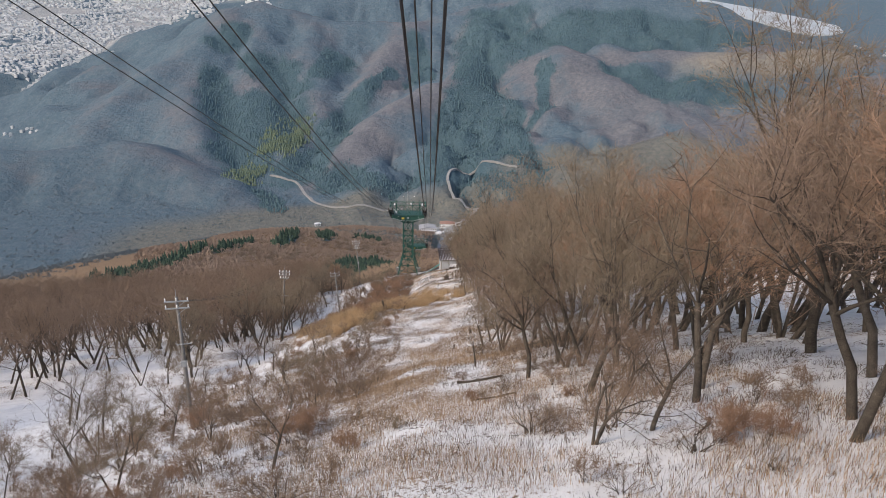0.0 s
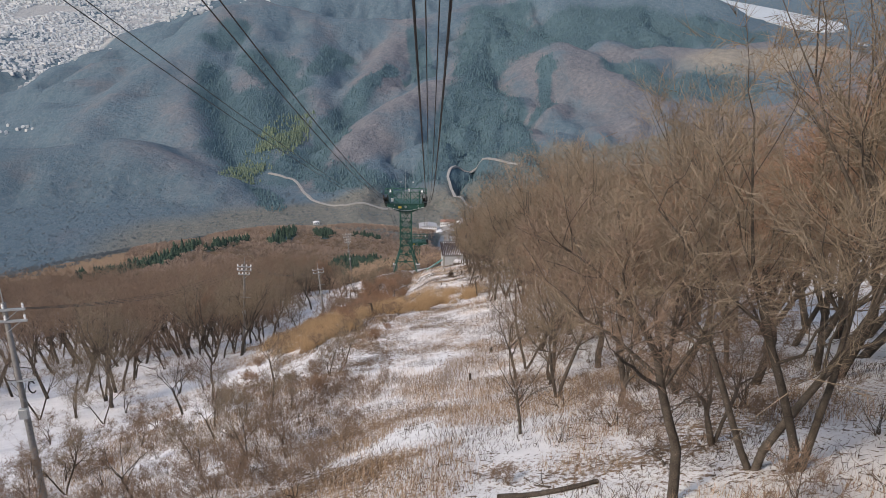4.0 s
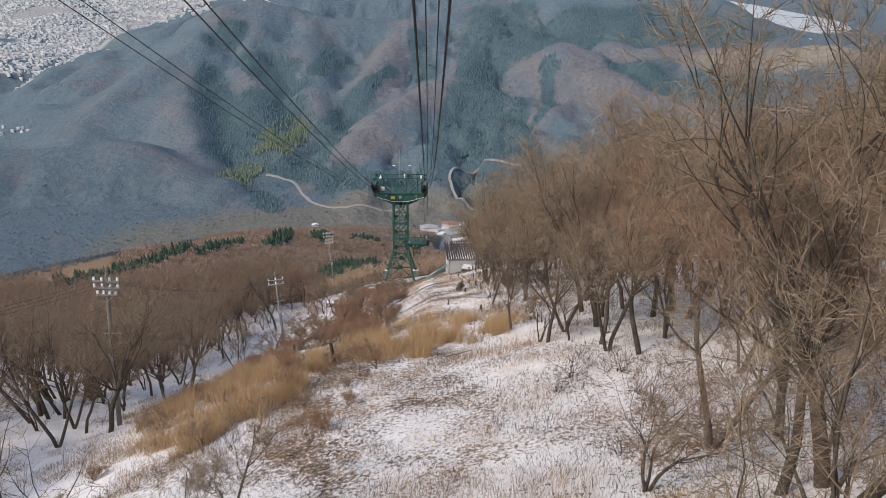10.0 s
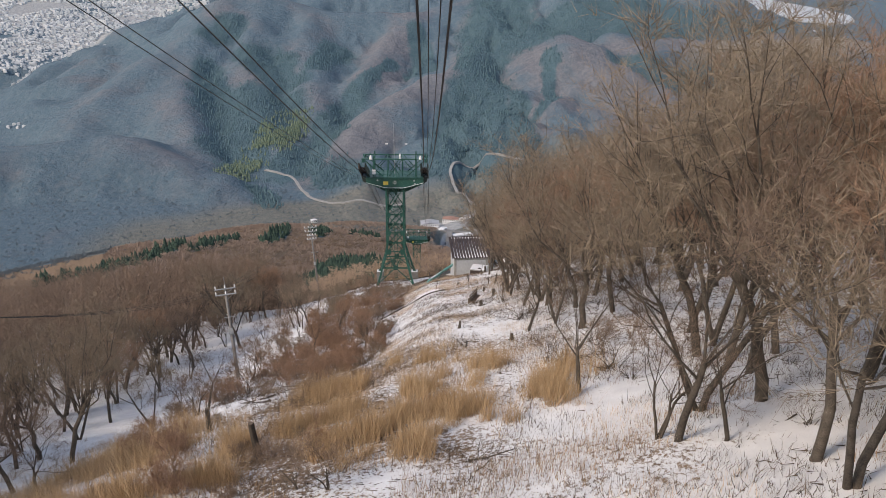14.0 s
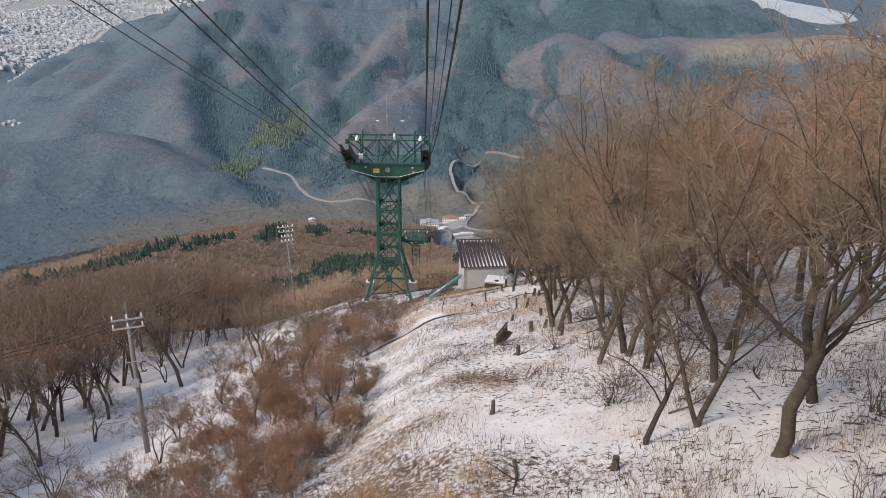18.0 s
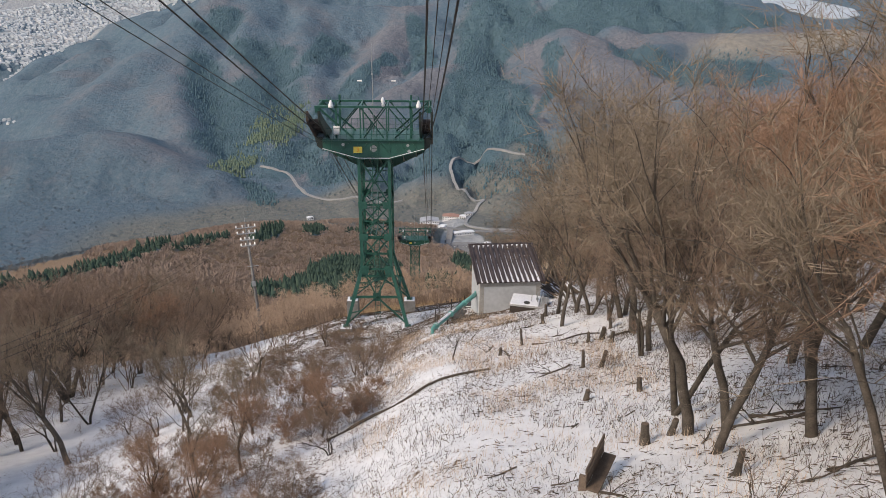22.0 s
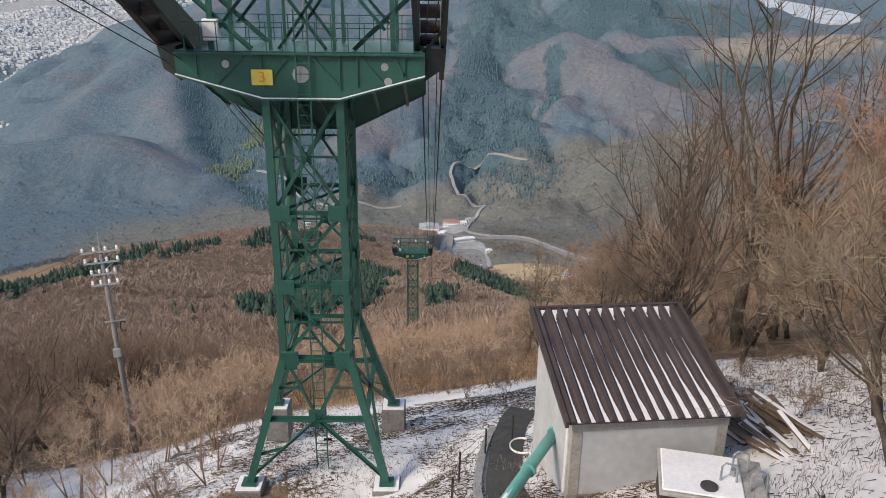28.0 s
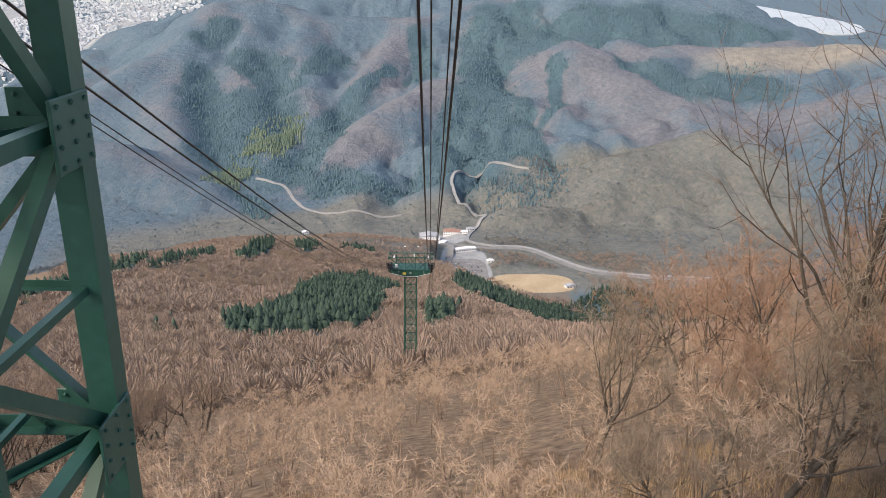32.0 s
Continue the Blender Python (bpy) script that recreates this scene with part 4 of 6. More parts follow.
    for x in (-2.5, 2.42):
        part("verge_trim", box_bm((x, -2.54, -0.06), (x + 0.1, 2.52, 0.16)), M_ROOF, roof)
    part("ridge_trim", box_bm((-2.5, 2.5, -0.06), (2.52, 2.6, 0.16)), M_ROOF, roof)
    return h

hut()


def cable_duct():
    pts = [(3.35, 169.45, -69.3), (2.6, 168.1, -69.27), (1.2, 165.5, -69.2), (0.1, 163.4, -69.12), (-0.08, 163.0, -69.2), (-0.14, 162.85, -69.5), (-0.15, 162.85, -70.2)]
    ob = thing("cable_duct", pose(0, 0, 0), "turquoise painted steel duct running from the hut into the ground", "pipe")
    part("duct", bm_of(tube_in, pts, 0.17, 14), M_PIPE, ob, smooth_faces=True)
    for u in (0.03, 0.34, 0.66, 0.98):
        a, b = Vector(pts[0]), Vector(pts[3])
        part("flange", bm_of(tube_in, [a.lerp(b, u), a.lerp(b, u + 0.015)], 0.22, 14), M_PIPE, ob)
    part("snow_cover", bm_of(tube_in, [Vector(pts[1]) + Vector((0, 0, 0.05)), Vector(pts[2]) + Vector((0, 0, 0.075)), Vector(pts[3]) + Vector((0, 0, 0.08))], [0.06, 0.12, 0.125], 8), M_SNOW, ob)
    for u in (0.62, 0.74):
        p = Vector(pts[0]).lerp(Vector(pts[3]), u)
        part("support", bm_of(bar_in, (p.x, p.y, gz(p.x, p.y) - 0.3), (p.x, p.y, p.z - 0.12), 0.07, 0.07), M_RUST, ob)

cable_duct()


def tank():
    ob = thing("concrete_tank", pose(6.75, 165.9, gz(6.75, 165.9) - 0.25, 0, 0, -14), "low concrete tank with a snow-covered lid and pipes", "tank")
    part("body", box_bm((-1.25, -0.9, -0.6), (1.25, 0.9, 0.75), 0.03), M_RUST, ob, "dark tarred side walls")
    part("lid", box_bm((-1.32, -0.97, 0.75), (1.32, 0.97, 0.86), 0.02), M_CONCRETE, ob)
    part("snow_cover", box_bm((-1.25, -0.9, 0.86), (0.75, 0.9, 0.93), 0.03), M_SNOW, ob)
    for x, y in ((0.2, -0.2), (0.55, 0.4), (0.9, -0.4)):
        part("pipe", bm_of(tube_in, [(x, y, 0.85), (x, y, 1.35), (x + 0.08, y, 1.46), (x + 0.35, y, 1.42), (x + 0.4, y, 0.86)], 0.03, 8), M_GALV, ob)
    part("valve", bm_of(tube_in, [(0.55, 0.1, 0.86), (0.55, 0.1, 1.1)], 0.09, 10), M_GALV, ob)
    part("hatch", bm_of(tube_in, [(-0.1, -0.55, 0.92), (-0.1, -0.55, 0.97)], 0.22, 16), M_ASPHALT, ob, "round dark hatch cover")

tank()


def draped(name, pts, width, mat, label, category, lift=0.05, step=0.6, kind="structure", group=""):
    """A strip laid over the ground along points."""
    pts = [Vector((*p, 0)) for p in pts]
    dense = []
    for i in range(len(pts) - 1):
        p0, p1, p2, p3 = pts[max(i - 1, 0)], pts[i], pts[i + 1], pts[min(i + 2, len(pts) - 1)]
        n = max(2, int((p2 - p1).length / step))
        for k in range(n):
            u = k / n
            dense.append(p1 + 0.5 * u * (p2 - p0 + u * (2 * p0 - 5 * p1 + 4 * p2 - p3 + u * (3 * (p1 - p2) + p3 - p0))))
    dense.append(pts[-1])
    vs, fs = [], []
    for i, p in enumerate(dense):
        d = (dense[min(i + 1, len(dense) - 1)] - dense[max(i - 1, 0)]).normalized()
        s = Vector((d.y, -d.x, 0)) * width / 2
        l, r, c = p - s, p + s, p
        z = max(gz(c.x, c.y), gz(l.x, l.y), gz(r.x, r.y))
        vs += [(l.x, l.y, z + lift), (r.x, r.y, z + lift), (l.x, l.y, z - 1.2 - lift), (r.x, r.y, z - 1.2 - lift)]
        if i:
            a, b = 4 * (i - 1), 4 * i
            fs += [(a, a + 1, b + 1, b), (a + 1, a + 3, b + 3, b + 1), (a + 2, a, b, b + 2)]
    ob = new(name, mesh_of(name, vs, fs, mat))
    return tagged(ob, label, category, group, kind)

draped("pavement", [(2.0, 166.8), (1.75, 168.6), (2.0, 171.0), (2.35, 173.4), (2.8, 175.6), (3.4, 177.2)], 1.15, M_ASPHALT, "dark wet asphalt path curving round the hut", "path")
draped("pavement", [(1.0, 166.6), (0.9, 168.6), (1.15, 171.0), (1.5, 173.4), (2.0, 175.6)], 0.26, M_CONCRETE, "low concrete kerb of the path", "kerb", lift=0.14)

# pale hose thrown in a loop on the path
loop = [(2.75 + 0.42 * math.cos(a), 172.6 + 0.95 * math.sin(a)) for a in np.linspace(0.9, 6.6, 22)] + [(2.9, 171.6), (2.95, 170.6)]
tagged(part("hose", bm_of(tube_in, [(x, y, gz(x, y) + 0.13) for x, y in loop], 0.045, 6), M_PORCELAIN, None, smooth_faces=True), "pale hose lying in a loop beside the hut", "hose")


def post_fence(pts, label):
    f = thing("wire_fence", pose(0, 0, 0), label, "fence")
    tops = []
    for x, y in pts:
        z = gz(x, y)
        part("post", bm_of(tube_in, [(x, y, z - 0.3), (x + 0.02, y, z + 1.15)], 0.035, 6), M_RUST, f)
        tops.append(Vector((x, y, z)))
    for a, b in zip(tops, tops[1:]):
        for h in (0.45, 0.75, 1.05):
            mid = (a + b) / 2 + Vector((0, 0, h - 0.05))
            part("wire", bm_of(tube_in, [a + Vector((0, 0, h)), mid, b + Vector((0, 0, h))], 0.008, 4), M_RUST, f)

post_fence([(0.2, 163.6), (0.1, 165.6), (0.1, 167.8), (0.4, 170.0), (1.4, 172.2), (2.5, 173.6)], "thin rusty wire fence on dark posts")

# ---------------- poles ----------------
def power_pole(foot, head, arms):
    """foot: x, y on the ground; head: the top of the shaft."""
    base = Vector((*foot, gz(*foot)))
    axis = Vector(head) - base
    h = axis.length
    lean = Vector((0, 0, 1)).rotation_difference(axis.normalized()).to_matrix().to_4x4()
    p = thing("power_pole", Matrix.Translation(base) @ lean @ Matrix.Rotation(radians(8), 4, "Z"), "weathered concrete power pole with white porcelain insulators", "utility pole", "power poles")
    part("shaft", bm_of(tube_in, [(0, 0, -0.8), (0, 0, h * 0.5), (0, 0, h)], [0.17, 0.145, 0.11], 10), M_CONCRETE_DARK, p, smooth_faces=True)
    part("spike", bm_of(tube_in, [(0, 0, h), (0, 0, h + 0.75)], [0.03, 0.015], 5), M_GALV, p)
    for dz, half, kind in arms:
        arm = part("crossarm", box_bm((-half, -0.16, h - dz - 0.05), (half, -0.06, h - dz + 0.05)), M_GALV, p)
        for k in range(4 if kind else 3):
            u = -half + 0.08 + k * (2 * half - 0.16) / (3 if kind else 2)
            bm = bmesh.new()
            r = 0.09 if kind else 0.06
            tube_in(bm, [(u, -0.11, h - dz + 0.05), (u, -0.11, h - dz + 0.1), (u, -0.11, h - dz + 0.18), (u, -0.11, h - dz + 0.2), (u, -0.11, h - dz + 0.3)], [r * 0.5, r, r * 0.5, r, r * 0.4], 10)
            part("insulator", bm, M_PORCELAIN, arm)
        part("arm_brace", bm_of(bar_in, (half * 0.7, -0.12, h - dz - 0.03), (0, -0.12, h - dz - 0.5), 0.03, 0.03), M_GALV, arm)
    box = part("junction_box", box_bm((-0.2, -0.35, h * 0.48), (0.2, -0.12, h * 0.48 + 0.5), 0.02), M_GALV, p)
    bm = bmesh.new()
    tube_in(bm, [(0.55 + 0.16 * math.cos(a), -0.15, h * 0.62 + 0.3 * math.sin(a)) for a in np.linspace(0.6, 5.6, 10)], 0.035, 6)
    part("cable_loop", bm, M_ROPE, p)
    part("bracket", bm_of(bar_in, (-0.4, -0.15, h * 0.62 + 0.35), (0.75, -0.15, h * 0.62 + 0.35), 0.06, 0.06), M_GALV, p)
    return Vector(head)

POLE_TOPS = [power_pole((-18.0, 51.4), (-18.3, 51.8, -25.7), ((0.3, 0.9, False), (0.85, 0.9, False))),
             power_pole((-20.4, 98.0), (-19.15, 96.5, -41.6), ((0.3, 0.75, True), (0.75, 0.75, True), (1.25, 0.6, True))),
             power_pole((-16.5, 133.6), (-17.6, 136.0, -58.0), ((0.3, 0.9, False), (0.8, 0.9, False))),
             power_pole((-17.6, 187.2), (-18.9, 189.4, -70.8), ((0.35, 1.0, True), (0.95, 0.95, True), (1.6, 0.7, True), (2.2, 0.75, True)))]
for a, b in zip(POLE_TOPS, POLE_TOPS[1:]):
    for dx in (-0.7, 0.0, 0.7):
        pts = [a.lerp(b, k / 12) + Vector((dx, 0, -0.3 - 4.2 * (k / 12) * (1 - k / 12))) for k in range(13)]
        tagged(part("power_line", bm_of(tube_in, pts, 0.011, 4), M_ROPE, None), "thin black power line slung between the poles", "power line", "power lines")
last = POLE_TOPS[-1]
for dx in (-0.7, 0.7):
    pts = [last.lerp(Vector((-70, 265, -112)), k / 12) + Vector((dx, 0, -0.4 - 8 * (k / 12) * (1 - k / 12))) for k in range(13)]
    tagged(part("power_line", bm_of(tube_in, pts, 0.011, 4), M_ROPE, None), "thin black power line slung between the poles", "power line", "power lines")


def notice_bench():
    b = thing("wooden_bench", pose(3.75, 132.3, gz(3.75, 132.3), 0, -4, 62), "small dark weathered plank bench standing in the snow", "bench")
    for x in (-0.55, 0.55):
        part("leg", box_bm((x - 0.05, -0.1, -0.2), (x + 0.05, 0.1, 0.62), 0.01), M_WOOD, b)
    for k, z in enumerate((0.42, 0.62, 0.84)):
        part("plank", box_bm((-0.75, -0.13, z), (0.75, -0.09, z + 0.16), 0.01), M_WOOD, b)
    part("seat", box_bm((-0.75, -0.45, 0.38), (0.75, -0.13, 0.43), 0.01), M_WOOD, b)

notice_bench()
# ---------------- bare trees ----------------
class Wood:
    """Collects tapered tubes and thin twigs as vertices and faces."""
    def __init__(self):
        self.v, self.f = [], []

    def tube(self, pts, r0, r1, sides):
        base, n = len(self.v), len(pts)
        for i, p in enumerate(pts):
            d = (pts[min(i + 1, n - 1)] - pts[max(i - 1, 0)]).normalized()
            u = d.cross(Vector((0.3, 0.9, 0.2))).normalized()
            w = d.cross(u)
            r = r0 + (r1 - r0) * i / (n - 1)
            for s in range(sides):
                a = 2 * math.pi * s / sides
                self.v.append(tuple(p + (u * math.cos(a) + w * math.sin(a)) * r))
        for i in range(n - 1):
            for s in range(sides):
                j = (s + 1) % sides
                a, b = base + i * sides, base + (i + 1) * sides
                self.f.append((a + s, a + j, b + j, b + s))
        self.f.append(tuple(base + (n - 1) * sides + s for s in range(sides)))

    def twig(self, p, d, length, width, rnd):
        side = d.cross(Vector((rnd.uniform(-1, 1), rnd.uniform(-1, 1), rnd.uniform(-1, 1)))).normalized() * width / 2
        b = len(self.v)
        mid = p + d * length * 0.55 + Vector((0, 0, 0.05 * length))
        tip = p + d * length + Vector((0, 0, 0.16 * length))
        self.v += [tuple(p - side), tuple(p + side), tuple(mid + side * 0.6), tuple(tip), tuple(mid - side * 0.6)]
        self.f += [(b, b + 1, b + 2, b + 4), (b + 4, b + 2, b + 3)]

    def thin(self, p, d, length, width, rnd):
        side = d.cross(Vector((rnd.uniform(-1, 1), rnd.uniform(-1, 1), rnd.uniform(-1, 1)))).normalized() * width / 2
        b = len(self.v)
        self.v += [tuple(p - side), tuple(p + side), tuple(p + d * length + Vector((0, 0, 0.15 * length)))]
        self.f.append((b, b + 1, b + 2))


def spread(d, angle, rnd):
    """A direction about angle degrees away from d."""
    u = d.cross(Vector((rnd.uniform(-1, 1), rnd.uniform(-1, 1), rnd.uniform(-1, 1))))
    if u.length < 1e-3:
        u = Vector((1, 0, 0))
    return (Matrix.Rotation(radians(angle), 3, u.normalized()) @ d).normalized()


def stem(p, d, length, n, bend, lift, rnd):
    pts = [p.copy()]
    for _ in range(n):
        d = (spread(d, rnd.uniform(0, bend), rnd) + Vector((0, 0, lift))).normalized()
        p = p + d * length / n
        pts.append(p)
    return pts, d


def bare_tree(seed, height, stems=1, limbs=4, boughs=4, shoots=4, twigs=8, width=0.012, girth=0.86, open_=42, upright=0.12, low=False, coarse=False, fork=1.0):
    """A leafless tree: (wood, crown) as vertex and face lists. low: a shrub branching from the ground."""
    rnd = random.Random(seed)
    wood, crown = Wood(), Wood()
    for s in range(stems):
        lean = spread(Vector((0, 0, 1)), (rnd.uniform(2, 8) if stems == 1 else rnd.uniform(8, 20)) * (1.5 if low else 1), rnd)
        h = height * rnd.uniform(0.85, 1.05)
        start = Vector((rnd.uniform(-0.12, 0.12), rnd.uniform(-0.12, 0.12), -0.15)) * (1 if stems > 1 else 0.2)
        start.z = -0.25
        r = 0.020 * h * girth * (1.0 if stems == 1 else 0.72)
        trunk, td = stem(start, lean, h * fork * (0.12 if low else rnd.uniform(0.38, 0.5)), 5, 22, 0.07, rnd)
        if not (low or coarse):
            wood.tube([trunk[0], trunk[0].lerp(trunk[1], 0.35)], r * 1.55, r * 1.05, 7)
        wood.tube(trunk[::5] if coarse else trunk, r * 1.1, r * 0.75, 4 if coarse else 7 if not low else 4)
        for a in range(limbs):
            k = rnd.uniform(0.42 if low else 0.66, 1.0) if a else 1.0
            q = trunk[0].lerp(trunk[-1], k) if k < 1 else trunk[-1]
            q = trunk[min(4, int(k * 5))].lerp(trunk[min(5, int(k * 5) + 1)], (k * 5) % 1 if k < 1 else 1)
            d1 = spread(td, rnd.uniform(0.45, 1.1) * open_ if a else open_ * 0.35, rnd)
            l1 = h * rnd.uniform(0.30, 0.44)
            limb, ld = stem(q, d1, l1, 4, 24, upright, rnd)
            r1 = r * rnd.uniform(0.28, 0.46)
            wood.tube(limb[::2] if coarse else limb, r1, r1 * 0.4, 3 if (coarse or low) else 5)
            for b in range(boughs):
                k = rnd.uniform(0.25, 1.0) if b else 1.0
                i = min(3, int(k * 4))
                q2 = limb[i].lerp(limb[i + 1], k * 4 - i)
                d2 = spread(ld, rnd.uniform(18, 55), rnd)
                l2 = l1 * rnd.uniform(0.45, 0.75) * (1.15 - 0.4 * k)
                bough, bd = stem(q2, d2, l2, 3, 24, upright * 1.0, rnd)
                r2 = max(0.008, r1 * 0.32)
                crown.twig(bough[0], (bough[-1] - bough[0]).normalized(), l2, r2 * 2, rnd) if coarse else (wood if not low else crown).tube(bough, r2, r2 * 0.4, 3)
                for c in range(shoots):
                    k = rnd.uniform(0.2, 1.0)
                    i = min(2, int(k * 3))
                    q3 = bough[i].lerp(bough[i + 1], k * 3 - i)
                    d3 = spread(bd, rnd.uniform(25, 80), rnd)
                    l3 = l2 * rnd.uniform(0.4, 0.75)
                    crown.twig(q3, d3, l3, width * 1.25, rnd)
                    for _ in range(twigs):
                        q4 = q3 + d3 * l3 * rnd.uniform(0.1, 1.0)
                        d4 = spread(d3, rnd.uniform(20, 75), rnd)
                        crown.thin(q4, d4, rnd.uniform(0.22, 0.6) * (height / 8) ** 0.5, width, rnd)
    return wood, crown

TREE_KINDS = []
for seed, ht, st, li, bo, sh, tw, fork, mat, lab in (
        (11, 9.6, 1, 8, 6, 7, 20, 1.0, M_TWIG, "tall bare beech with a wide brown twiggy crown"),
        (12, 9.0, 2, 5, 5, 6, 20, 1.0, M_TWIG_OLIVE, "bare twin-stemmed tree with grey-brown bark and fine twigs"),
        (13, 10.4, 1, 8, 6, 7, 20, 1.0, M_TWIG_RED, "tall bare tree with a reddish-brown crown"),
        (14, 8.4, 3, 4, 4, 6, 20, 0.95, M_TWIG, "bare tree of three crooked stems in the snow"),
        (15, 9.4, 1, 8, 6, 7, 20, 0.85, M_TWIG_OLIVE, "bare spreading tree with olive-brown twigs"),
        (16, 6.4, 3, 4, 4, 5, 18, 0.8, M_TWIG, "low bare tree with brown twigs and forked stems"),
        (17, 13.0, 2, 6, 6, 5, 4, 0.42, M_BARK_TWIG, "tall open bare tree with long upswept branches"),
        (18, 5.0, 1, 5, 4, 4, 3, 0.9, M_BARK_TWIG, "thin crooked bare sapling with dark bark")):
    w, c = bare_tree(seed, ht, st, li, bo, sh, tw, fork=fork, girth=0.8 if seed == 17 else 0.66 if seed == 18 else 0.7, upright=0.26 if seed == 17 else 0.1, open_=34 if seed == 17 else 50)
    TREE_KINDS.append((mesh_of("trunk", w.v, w.f, M_BARK, False), mesh_of("crown", c.v, c.f, mat), lab, ht))
BUSH_KINDS = []
for seed, ht, st, li, bo, sh, tw, mat, lab in (
        (31, 2.6, 6, 3, 3, 4, 15, M_TWIG_RED, "bare reddish-brown shrub with dense fine twigs"),
        (32, 2.0, 6, 2, 3, 5, 14, M_TWIG, "low bare brown shrub standing in thin snow"),
        (33, 3.2, 4, 3, 3, 4, 10, M_BARK_TWIG, "crooked bare shrub with dark stems"),
        (34, 2.8, 6, 2, 3, 5, 15, M_TWIG_OLIVE, "bare olive-brown shrub with upright twigs"),
        (35, 3.6, 5, 3, 3, 3, 2, M_BARK_TWIG, "wide-spreading dark leafless sapling with bare arching stems")):
    w, c = bare_tree(seed, ht, st, li, bo, sh, tw, width=0.0095, girth=0.95 if seed == 35 else 0.8, open_=52 if seed == 35 else 30, upright=0.05 if seed == 35 else 0.12, low=True)
    BUSH_KINDS.append((mesh_of("trunk", w.v, w.f, M_BARK), mesh_of("crown", c.v, c.f, mat), lab, ht))


def masters(kinds, name, category, group, names):
    made = []
    for wood, crown, lab, ht in kinds:
        e = thing(name, pose(0, 0, 0), lab, category, group)
        part(names[0], wood, None, e)
        part(names[1], crown, None, e)
        made.append((e, ht))
    return made

TREES = masters(TREE_KINDS, "tree", "tree", "bare trees of the slope", ("trunk", "crown"))
BUSHES = masters(BUSH_KINDS, "bush", "bush", "bare bushes of the clearing", ("trunk", "crown"))
USED = set()


def plant(pool, k, x, y, height=None, turn=0.0):
    """Sets one plant on the ground; the first of each kind is the master itself."""
    e, ht = pool[k]
    s = (height or ht) / ht
    m = Matrix.Translation((x, y, gz(x, y))) @ Matrix.Rotation(turn, 4, "Z") @ Matrix.Diagonal((s, s, s, 1))
    if e.name in USED:
        return copy_thing(e, m)
    USED.add(e.name)
    e.matrix_basis = m
    return e

rng = random.Random(7)
SPOTS = []


def free(x, y, gap):
    for a, b, g in SPOTS:
        if abs(a - x) < 6 and (a - x) ** 2 + (b - y) ** 2 < (0.5 * (g + gap)) ** 2:
            return False
    if 2.0 < x < 8.6 and 163 < y < 174.5 or -8.5 < x < 1.5 and 169 < y < 182:
        return False
    return True

